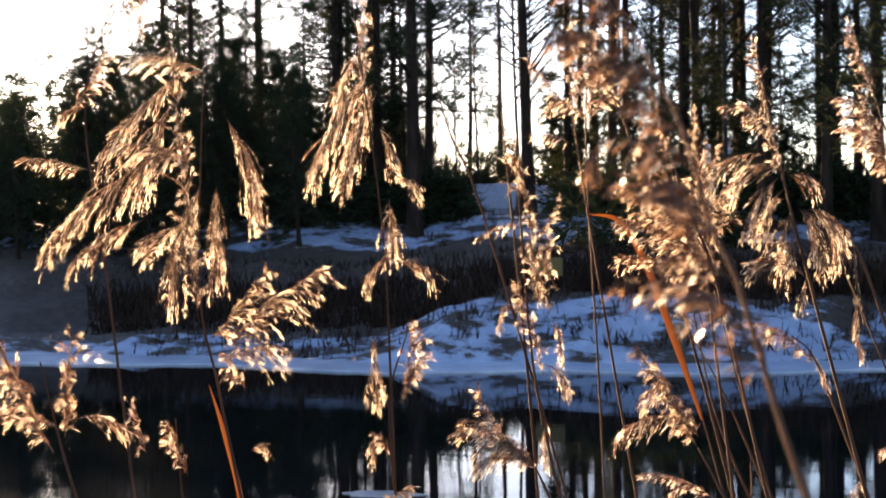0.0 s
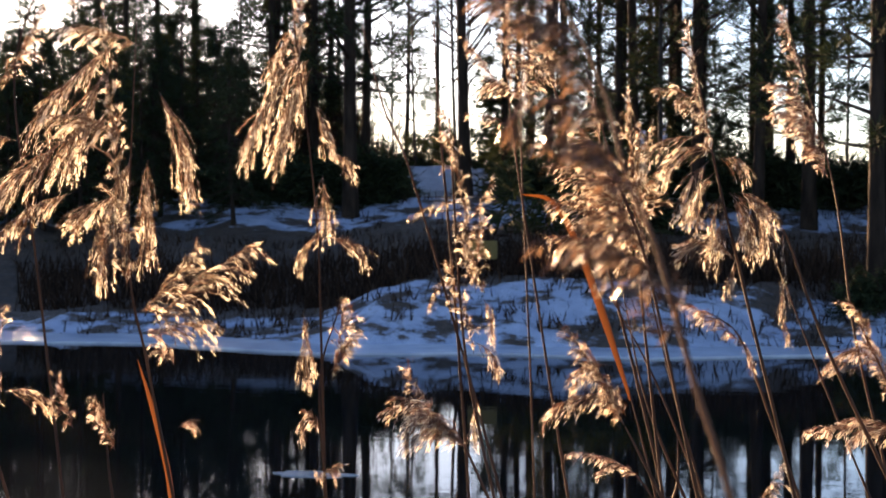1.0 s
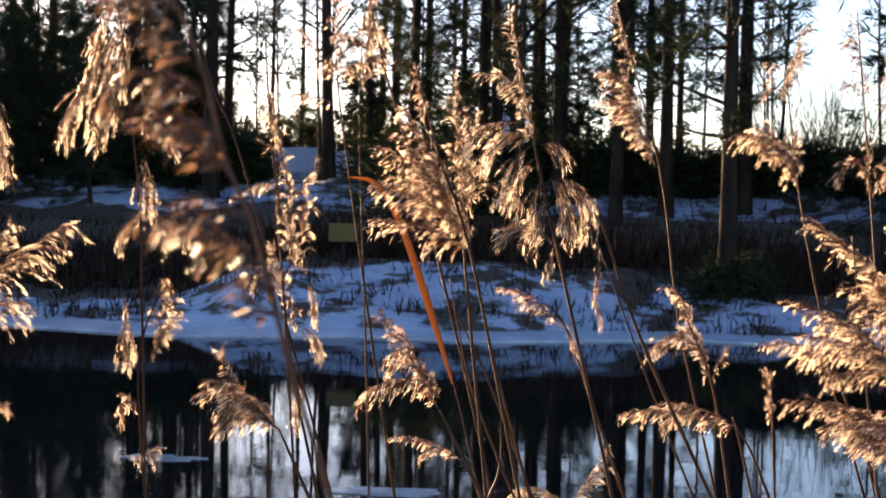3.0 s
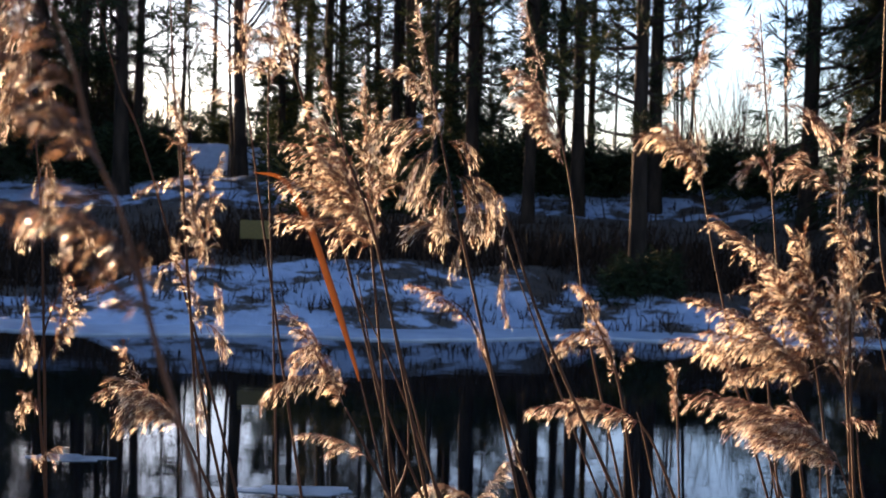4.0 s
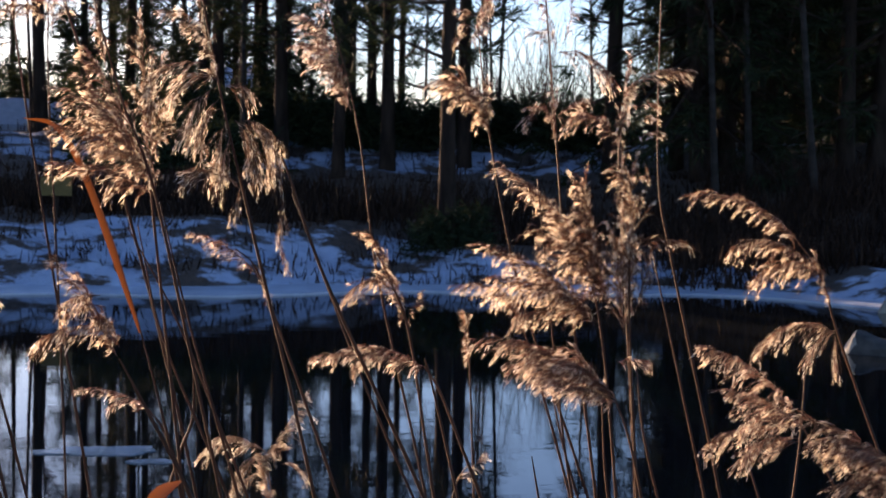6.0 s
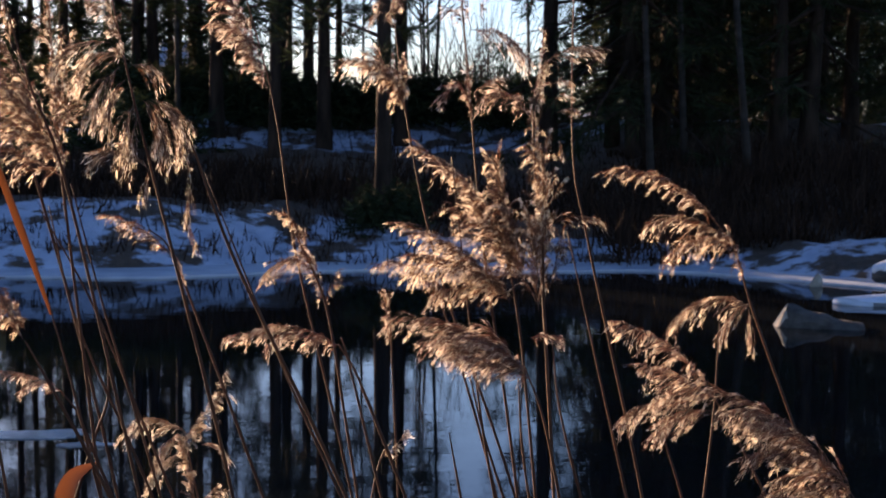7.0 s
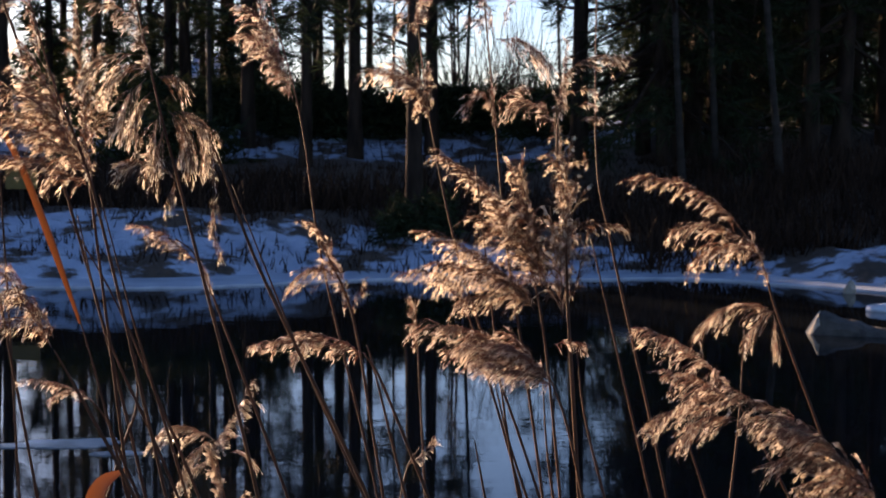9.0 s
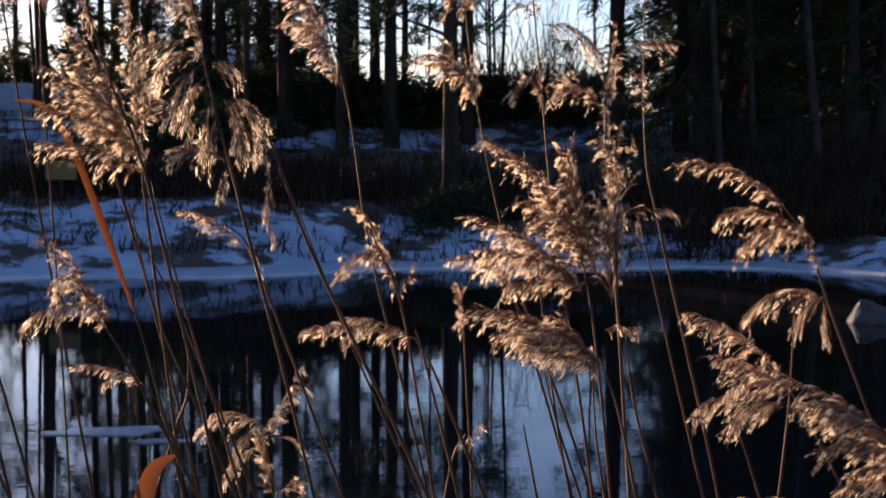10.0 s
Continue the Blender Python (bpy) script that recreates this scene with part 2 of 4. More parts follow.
# ---- rocks ----
def boulder(x, y, z, sx, sy, sz, seed, label, snow=False, turn=0.0, mat=None):
    """A broken, angular stone: the hull of a few corners, with worn edges."""
    rnd = random.Random(int(seed * 10))
    bm = bmesh.new()
    for _ in range(13):
        d = Vector((rnd.gauss(0, 1), rnd.gauss(0, 1), rnd.gauss(0, 1))).normalized()
        bm.verts.new((d.x * sx, d.y * sy, d.z * sz))
    hull = bmesh.ops.convex_hull(bm, input=bm.verts[:])
    bmesh.ops.delete(bm, geom=[v for v in hull["geom_interior"] if isinstance(v, bmesh.types.BMVert)], context="VERTS")
    bmesh.ops.bevel(bm, geom=bm.edges[:], offset=min(sx, sz) * 0.09, segments=2, affect="EDGES")
    bmesh.ops.subdivide_edges(bm, edges=bm.edges[:], cuts=2, use_grid_fill=True)
    for v in bm.verts:
        v.co += v.co.normalized() * 0.04 * sz * noise.noise(v.co * 14 + Vector((seed, 0, 0)))
    rock_part = bm.copy()
    thing = new("boulder")
    thing.matrix_world = pose(x, y, z, 0, 0, turn)
    me = bpy.data.meshes.new("stone")
    rock_part.to_mesh(me)
    me.materials.append(mat or ROCK)
    part("stone", me, thing)
    if snow:
        gone = [v for v in bm.verts if v.co.z < sz * 0.3]
        bmesh.ops.delete(bm, geom=gone, context="VERTS")
        for v in bm.verts:
            v.co += Vector((0, 0, 0.045 + 0.03 * noise.noise(v.co * 4)))
            v.co.x *= 1.02
            v.co.y *= 1.02
        geom = bmesh.ops.extrude_face_region(bm, geom=bm.faces[:])
        for v in [g for g in geom["geom"] if isinstance(g, bmesh.types.BMVert)]:
            v.co.z -= 0.08
        me2 = bpy.data.meshes.new("snow_cap")
        bm.to_mesh(me2)
        me2.materials.append(SNOW)
        for p in me2.polygons:
            p.use_smooth = True
        part("snow_cap", me2, thing, "cap of fresh snow")
    bm.free()
    rock_part.free()
    return tagged(thing, label, "rock", "rocks at the shore")


def wedge_stone(x, y, long, deep, tall, turn, seed, label):
    """A split stone in the water: a slanting broken end, a back that slopes down to the far end."""
    thing = new("boulder")
    thing.matrix_world = pose(x, y, 0, 0, 0, turn)
    nx, ny = 26, 12

    def surface(i, j):
        s, t = i / nx, j / ny * 2 - 1
        edge = min(s / 0.14, 1.0)
        crest = tall * (1 - 0.85 * s ** 0.8) * edge
        across = (1 - abs(t) ** 5) ** 0.7
        p = Vector((s * long - 0.02, t * deep * (0.75 + 0.35 * math.sin(min(s * 2.2, 1.57))), -0.14 + (crest + 0.14) * across))
        w = 0.16 * tall
        return p + Vector((noise.noise(p * 6 + Vector((seed, 0, 0))), noise.noise(p * 6 + Vector((0, seed, 3))), 0.8 * noise.noise(p * 7 + Vector((2, 0, seed))))) * w
    verts, faces = [], []
    for i in range(nx + 1):
        verts.extend(surface(i, j) for j in range(ny + 1))
    for i in range(nx):
        for j in range(ny):
            b = i * (ny + 1) + j
            faces.append((b, b + ny + 1, b + ny + 2, b + 1))
    part("stone", mesh_of("stone", verts, faces, ROCK), thing)
    # sun on the broken end, painted as a pale skin just proud of it
    verts, faces = [], []
    for i in range(0, 5):
        for j in range(1, ny):
            verts.append(surface(i, j) + Vector((-0.012, 0, 0.004)))
    for i in range(4):
        for j in range(ny - 2):
            b = i * (ny - 1) + j
            faces.append((b, b + ny - 1, b + ny, b + 1))
    part("sun_painted_face", mesh_of("sun_painted_face", verts, faces, SUN_PAINTED_ROCK), thing, "broken face painted as sunlit")
    return tagged(thing, label, "rock", "rocks at the shore")


wedge_stone(4.59, 10.65, 0.7, 0.15, 0.22, -20, 3.1, "granite boulder with a broken end painted as sunlit, lying in the dark water")
wedge_stone(5.4, 10.25, 0.8, 0.15, 0.22, -22, 7.7, "long granite boulder with an end painted as sunlit at the water's edge")
boulder(7.4, 12.9, -0.02, 1.2, 0.45, 0.16, 5.2, "low flat rock under a cap of snow", True, 4)
boulder(6.75, 12.1, -0.05, 1.15, 0.32, 0.13, 4.4, "low flat rock under a cap of snow", True, 3)
boulder(7.3, 13.7, 0.1, 0.42, 0.28, 0.15, 1.4, "snow-capped boulder on the shore", True)
boulder(7.7, 13.8, 0.12, 0.5, 0.35, 0.24, 9.3, "snow-capped boulder on the shore", True, -20)
# sunlight on this stone is painted by its pale colour
boulder(6.25, 13.6, 0.04, 0.08, 0.08, 0.12, 2.2, "small stone painted as sunlit at the water's edge", mat=SUN_PAINTED_ROCK)


# ---- trees ----
def spray(verts, faces, c, d, reach, n, wide, rnd, spread=0.7):
    """A clump of needle twigs: thin blades fanning out round one way."""
    for _ in range(n):
        w = (d + Vector((rnd.gauss(0, spread), rnd.gauss(0, spread), rnd.gauss(0, spread * 0.7)))).normalized()
        s = w.orthogonal().normalized()
        s.rotate(Matrix.Rotation(rnd.uniform(0, 6.28), 3, w))
        l, k = reach * rnd.uniform(0.5, 1.1), len(verts)
        o = c + w * reach * rnd.uniform(-0.1, 0.25)
        verts.extend((o - s * wide * 0.3, o + w * l * 0.45 - s * wide, o + w * l, o + w * l * 0.45 + s * wide))
        faces.append((k, k + 1, k + 2, k + 3))


def trunk_mesh(rnd, tall, r, mat, bend=0.2, sides=10):
    verts, faces = [], []
    pts, rad = [], []
    bx, by = rnd.uniform(-bend, bend), rnd.uniform(-bend, bend)
    for i in range(13):
        s = i / 12
        pts.append(Vector((bx * math.sin(s * 3), by * math.sin(s * 2.4), -0.4 + s * (tall + 0.4))))
        rad.append(r * (1.45 if i == 0 else 1.12 if i == 1 else 1) * (1 - 0.85 * s ** 1.1))
    tube(verts, faces, pts, rad, sides)
    return pts, verts, faces


def tree(kind, seed, tall, r, label, bare=0.0):
    rnd = random.Random(seed)
    thing = new("birch_tree" if kind == "birch" else "spruce_tree" if kind == "spruce" else "pine_tree")
    bark = BIRCH if kind == "birch" else BARK
    pts, verts, faces = trunk_mesh(rnd, tall, r, bark)
    lv, lf = [], []
    cv, cf = [], []

    def on_trunk(z):
        s = min(max((z + 0.4) / (tall + 0.4), 0), 1) * 12
        i = min(int(s), 11)
        return pts[i].lerp(pts[i + 1], s - i)
    count = {"pine": 36, "spruce": 80, "birch": 26}[kind]
    low = bare or {"pine": 2.0, "spruce": 0.7, "birch": 2.6}[kind]
    for i in range(count):
        s = (i + rnd.random()) / count
        z = low + (tall - low - 0.2) * s ** (1.1 if kind == "pine" else 0.9)
        a = rnd.uniform(0, 6.283)
        out = Vector((math.cos(a), math.sin(a), 0))
        base = on_trunk(z)
        if kind == "pine":
            reach, lift = rnd.uniform(0.7, 1.9) * (1 - 0.3 * s), rnd.uniform(-0.25, 0.35)
        elif kind == "spruce":
            reach, lift = (0.35 + 2.1 * (1 - s)) * rnd.uniform(0.7, 1.1), rnd.uniform(-0.45, -0.1)
        else:
            reach, lift = rnd.uniform(0.7, 1.7) * (1 - 0.4 * s), rnd.uniform(0.5, 1.1)
        line = [base + out * reach * t + Vector((0, 0, lift * reach * t + (0.15 if kind == "pine" else -0.1) * reach * t * t)) + Vector((rnd.gauss(0, 0.05), rnd.gauss(0, 0.05), 0)) * t for t in (0, 0.35, 0.7, 1)]
        tube(lv, lf, line, [0.03 + r * 0.12, 0.025, 0.018, 0.006], 4)
        if kind == "birch":
            for t in range(9):
                q = line[1].lerp(line[3], rnd.random())
                w = (out + Vector((rnd.gauss(0, 0.6), rnd.gauss(0, 0.6), rnd.gauss(0.5, 0.5)))).normalized()
                e = rnd.uniform(0.4, 0.9)
                tube(lv, lf, [q, q + w * e * 0.6, q + w * e + Vector((0, 0, -0.12))], [0.009, 0.006, 0.003], 3)
        else:
            for t in range(6):
                f = rnd.uniform(0.35, 1.05)
                q = line[0].lerp(line[3], f) + Vector((rnd.gauss(0, 0.16), rnd.gauss(0, 0.16), rnd.gauss(0, 0.1)))
                down = Vector((0, 0, 0.25 if kind == "pine" else -0.5))
                spray(cv, cf, q, out * 0.6 + down, 0.34, 28 if kind == "pine" else 22, 0.0095, rnd)
    part("trunk", mesh_of("trunk", verts, faces, bark, True), thing)
    tagged(part("branchwork", mesh_of("branchwork", lv, lf, TWIG if kind == "birch" else BARK), thing), kind="stuff")
    if cv:
        part("crown", mesh_of("crown", cv, cf, NEEDLE), thing, "sparse dark green needles")
    return tagged(thing, label, "tree", "trees on the far bank")


PINE_LABEL = "tall dark pine with sparse needles on the snowy bank"
SPRUCE_LABEL = "dense dark spruce with drooping branches in the shade"
BIRCH_LABEL = "slim bare birch with pale bark in the shade"
KIND = {
    "p": [tree("pine", 11, 13, 0.12, PINE_LABEL), tree("pine", 12, 14, 0.11, PINE_LABEL), tree("pine", 13, 12, 0.1, PINE_LABEL)],
    "h": [tree("pine", 14, 13.5, 0.12, "tall pine with a long bare trunk and high crown", 6.0)],
    "s": [tree("spruce", 21, 13, 0.16, SPRUCE_LABEL), tree("spruce", 22, 11, 0.14, SPRUCE_LABEL), tree("spruce", 23, 9, 0.12, SPRUCE_LABEL)],
    "b": [tree("birch", 31, 11, 0.052, BIRCH_LABEL), tree("birch", 32, 10, 0.046, BIRCH_LABEL)],
}
used = set()


def plant(kind, x, y, size=1.0, rnd=random.Random(5), lean=0.0):
    i = rnd.randrange(len(KIND[kind]))
    src = KIND[kind][i]
    m = pose(x, y, height(x, y), 0, lean, rnd.uniform(0, 360) if not lean else 40 * i)
    if (kind, i) in used:
        ob = copy_thing(src, m)
    else:
        used.add((kind, i))
        ob = src
        ob.matrix_world = m
    ob.scale = (size, size, size)
    return ob


# trees that stand out one by one
for kind, x, y, size in (("b", -8.4, 37, 0.8), ("b", -7.5, 36, 0.8), ("h", -9.6, 44, 0.8), ("p", 1.3, 36, 0.9), ("p", 2.9, 35, 0.9), ("p", 4.3, 34, 0.85), ("h", -4.48, 26, 1.0), ("p", -4.3, 30, 0.8), ("p", -1.62, 27, 0.8), ("b", -0.7, 23, 1.0), ("p", -0.08, 24, 1.0),
                         ("p", 0.83, 22, 0.95), ("p", 1.66, 27, 0.8), ("p", 1.72, 23.2, 1.0), ("p", 2.06, 17.3, 0.9), ("p", 3.13, 24, 0.95),
                         ("b", 4.14, 27, 0.9), ("p", 5.31, 22, 1.15)):
    plant(kind, x, y, size)
for x, y, lean in ((6.17, 19, -1.5), (6.99, 20, -1.0), (7.88, 22, 1.0), (7.43, 18.5, -4.0)):
    plant("b", x, y, 1.0, random.Random(8), lean)

wood = random.Random(77)


def open_to_sky(turn):
    """Headings, to the left, kept clear of tall trees."""
    return 11.9 < turn < 13.3 or turn > 26 or 19.4 < turn < 20.4 or -12.2 < turn < -9.8


def scatter(kind, n, lo, hi, near, far, size):
    made = 0
    while made < n:
        turn, d = wood.uniform(lo, hi), wood.uniform(near, far)
        x, y = -d * math.tan(radians(turn)), d
        if open_to_sky(turn):
            continue
        plant(kind, x, y, size * wood.uniform(0.85, 1.15), wood)
        made += 1


scatter("s", 20, -32, -17, 20.5, 30, 1.0)
scatter("p", 8, -30, -15.5, 20, 26, 1.0)
scatter("s", 2, 14, 18.5, 23, 30, 0.6)
scatter("p", 6, 14, 18.5, 21, 30, 1.0)
# small spruces added to shade the left shore and darken its reflection
for k in range(14):
    turn, d = wood.uniform(19, 24.5), wood.uniform(23, 28)
    plant("s", -d * math.tan(radians(turn)), d, 0.36, wood)
for k in range(19):
    turn, d = wood.uniform(24, 33), wood.uniform(22, 25)
    plant("s", -d * math.tan(radians(turn)), d, 0.33, wood)
scatter("p", 9, -8, 11, 31, 46, 1.0)
scatter("p", 7, -3, 9, 30, 38, 0.9)
scatter("h", 4, -1, 8, 27, 36, 0.9)
scatter("b", 8, -13, 12, 28, 40, 0.9)
scatter("p", 5, 13.4, 26, 29, 42, 0.85)
scatter("s", 4, 20.4, 26, 30, 40, 0.75)
scatter("b", 12, -9, 19, 29, 36, 0.85)


def woods(name, lo, hi, near, far, tall, n, label, seed, gap=(0, 0), reach=0.44, category="woods"):
    """Distant trees and undergrowth: trunks and needle clumps in one mesh."""
    rnd = random.Random(seed)
    verts, faces = [], []
    for _ in range(n):
        turn, d = rnd.uniform(lo, hi), rnd.uniform(near, far)
        x, y = -d * math.tan(radians(turn)), d
        if gap[0] < turn < gap[1]:
            continue
        g = height(x, y)
        top = tall * rnd.uniform(0.55, 1.0)
        for k in range(int(5 + top * 5)):
            s = rnd.random()
            z = g + top * s
            wide = (0.25 + 0.16 * top) * (1.05 - s)
            a = rnd.uniform(0, 6.283)
            rr = wide * math.sqrt(rnd.random())
            spray(verts, faces, Vector((x + rr * math.cos(a), y + rr * math.sin(a), z)), Vector((math.cos(a), math.sin(a), -0.2)) * 0.6, reach, 19, reach * 0.042, rnd)
    tagged(new(name, mesh_of(name, verts, faces, NEEDLE)), label, category, kind="stuff")


woods("far_woods", -38, -15.5, 32, 44, 14, 230, "dense dark spruce wood in deep shade", 1)
woods("far_woods", 19.5, 40, 30, 46, 4.7, 200, "low dark wood under the winter sun", 2)
woods("far_woods", 13.5, 19, 34, 46, 3.8, 50, "dark wood beyond the bank", 3)
woods("far_woods", -13.5, 20, 25.0, 27.0, 0.95, 330, "low dark hedge beyond the snowy field", 4, (8.4, 12.6))


woods("far_woods", -2, 9, 29, 35, 2.8, 45, "dark young wood behind the field", 8)
woods("far_woods", 7, 18, 38, 42, 2.3, 90, "low dark wood behind the sheds", 17)
woods("thicket", 0.5, 8, 21.6, 23.6, 0.8, 22, "dark evergreen thicket before the snowy field", 11)
woods("bush", -8.2, -5.6, 16.9, 17.7, 0.6, 26, "low dark juniper round the foot of a pine", 21, reach=0.2, category="bush")
# low row added to keep the sun off the left shore
woods("thicket", 24, 38, 23.5, 27, 2.9, 60, "dark low evergreens added to shade the left shore", 13)
# unseen wood, added behind the camera to hold back skylight
woods("skylight_block_woods", 140, 220, -11, -24, 12, 50, "unseen wood added behind the camera to cut skylight", 5)


def shrubs(name, n, lo, hi, near, far, tall, seed, label):
    """Bare undergrowth: thin twigs rising from the litter."""
    rnd = random.Random(seed)
    verts, faces = [], []
    for _ in range(n):
        turn, d = rnd.uniform(lo, hi), rnd.uniform(near, far)
        x, y = -d * math.tan(radians(turn)), d
        g = height(x, y) - 0.03
        for k in range(7):
            e = tall * rnd.uniform(0.3, 1.0)
            w = Vector((rnd.gauss(0, 0.35), rnd.gauss(0, 0.35), 1)).normalized() * e
            s = Vector((rnd.uniform(-1, 1), rnd.uniform(-1, 1), 0)).normalized() * 0.012
            o, b = Vector((x + rnd.gauss(0, 0.1), y + rnd.gauss(0, 0.1), g)), len(verts)
            verts.extend((o - s, o + s, o + w * 0.6 + s * 0.6, o + w, o + w * 0.6 - s * 0.6))
            faces.append((b, b + 1, b + 2, b + 3, b + 4))
    tagged(new(name, mesh_of(name, verts, faces, TWIG)), label, "undergrowth", kind="stuff")


shrubs("undergrowth", 1700, -30, 28, 17.9, 20.2, 0.62, 1, "bare brown undergrowth beneath the trees")
shrubs("undergrowth", 700, -30, 28, 20.0, 22.0, 0.2, 4, "low bare undergrowth beneath the trees")
shrubs("undergrowth", 700, -31, -16, 15.6, 18.5, 0.6, 6, "bare brown undergrowth close to the shore")
shrubs("undergrowth", 130, -15, 16, 22.5, 26, 0.35, 9, "bare twigs rising through the snow of the field")
shrubs("dry_grass", 500, -28, 26, 15.9, 18.5, 0.28, 2, "dry grass and twigs sticking out of the snow")
shrubs("saplings", 60, -12, -8.3, 27.5, 33, 3.6, 3, "thin bare saplings against the sky")
shrubs("saplings", 80, 13, 20, 29, 36, 4.6, 12, "thin bare saplings against the pale sky")


# ---- things on the far bank ----
def sign_board():
    thing = new("sign_board")
    z = height(-2.86, 17.7)
    thing.location = (-2.86, 17.7, z)
    v, f = [], []
    tube(v, f, [(0, 0.03, -0.2), (0, 0.03, 1.18 - z)], [0.025, 0.025], 8)
    part("post", mesh_of("post", v, f, BARK, True), thing)
    bm = bmesh.new()
    bmesh.ops.create_cube(bm, size=1, matrix=Matrix.Translation((0, -0.02, 1.1 - z)) @ Matrix.Diagonal((0.39, 0.02, 0.24, 1)))
    bmesh.ops.bevel(bm, geom=bm.edges[:], offset=0.006, segments=2, affect="EDGES")
    me = bpy.data.meshes.new("panel")
    bm.to_mesh(me)
    bm.free()
    me.materials.append(YELLOW)
    part("panel", me, thing, "yellow painted panel")
    tagged(thing, "small yellow notice board on a wooden post", "sign")


sign_board()


def shed(x, y, wide, deep, eave, ridge, turn, label):
    """A small wooden building under a snow-laden gable roof."""
    g = height(x, y)
    thing = new("shed")
    thing.matrix_world = pose(x, y, 0, 0, 0, turn)
    w, d = wide / 2, deep / 2
    v = [(-w, -d, g - 0.2), (w, -d, g - 0.2), (w, d, g - 0.2), (-w, d, g - 0.2), (-w, -d, eave), (w, -d, eave), (w, d, eave), (-w, d, eave), (-w, 0, ridge - 0.05), (w, 0, ridge - 0.05)]
    part("wall", mesh_of("wall", v, [(0, 1, 5, 4), (2, 3, 7, 6), (1, 2, 6, 9, 5), (3, 0, 4, 8, 7)], PLANK), thing)
    for name, mat, low, thick, out in (("roof", PLANK, 0.0, 0.06, 0.25), ("roof_snow", SNOW, 0.064, 0.16, 0.2)):
        bm = bmesh.new()
        rows = []
        for k in range(13):
            q = -w - out + (wide + 2 * out) * k / 12
            bulge = 0.04 * noise.noise((q * 2, y, low)) if low else 0
            rows.append([bm.verts.new((q, a, b + low + bulge)) for a, b in ((-d - out, eave - 0.12), (-d * 0.5, (eave + ridge) / 2), (0, ridge), (d * 0.5, (eave + ridge) / 2), (d + out, eave - 0.12))])
        for k in range(12):
            for c in range(4):
                bm.faces.new((rows[k][c], rows[k + 1][c], rows[k + 1][c + 1], rows[k][c + 1]))
        top = bmesh.ops.extrude_face_region(bm, geom=bm.faces[:])
        for vert in [q for q in top["geom"] if isinstance(q, bmesh.types.BMVert)]:
            vert.co.z += thick
        bmesh.ops.recalc_face_normals(bm, faces=bm.faces[:])
        me = bpy.data.meshes.new(name)
        bm.to_mesh(me)
        bm.free()
        me.materials.append(mat)
        part(name, me, thing, "thick layer of snow" if low else "")
    tagged(thing, label, "shed")


shed(-5.65, 35.5, 0.8, 1.4, 2.15, 2.6, 10, "small dark wooden shed under snow")
shed(-6.95, 35, 0.75, 1.6, 2.1, 2.65, 8, "small dark wooden shed with a snow-covered roof")
shed(-1.3, 45, 0.9, 2.4, 3.7, 4.4, -5, "distant wooden shed with a steep snowy roof")


# ---- reeds ----
def stem_line(y, marks, steps=8):
    """The culm from its foot in the shallows up through the given places."""
    (x0, z0), (x1, z1) = marks[0], marks[1]
    slope = min(max((x1 - x0) / max(z1 - z0, 0.02), -0.5), 0.5)
    drop = z0 + 0.3
    foot, top = Vector((x0 - slope * drop * 0.6, y, -0.3)), Vector((x0, y, z0))
    pull = Vector((x0 - slope * drop * 0.45, y, z0 - drop * 0.45))
    low = [foot * (1 - t) ** 2 + pull * 2 * t * (1 - t) + top * t * t for t in [i / 12 for i in range(12)]]
    return low + smooth_line([Vector((x, y, z)) for x, z in marks], steps)


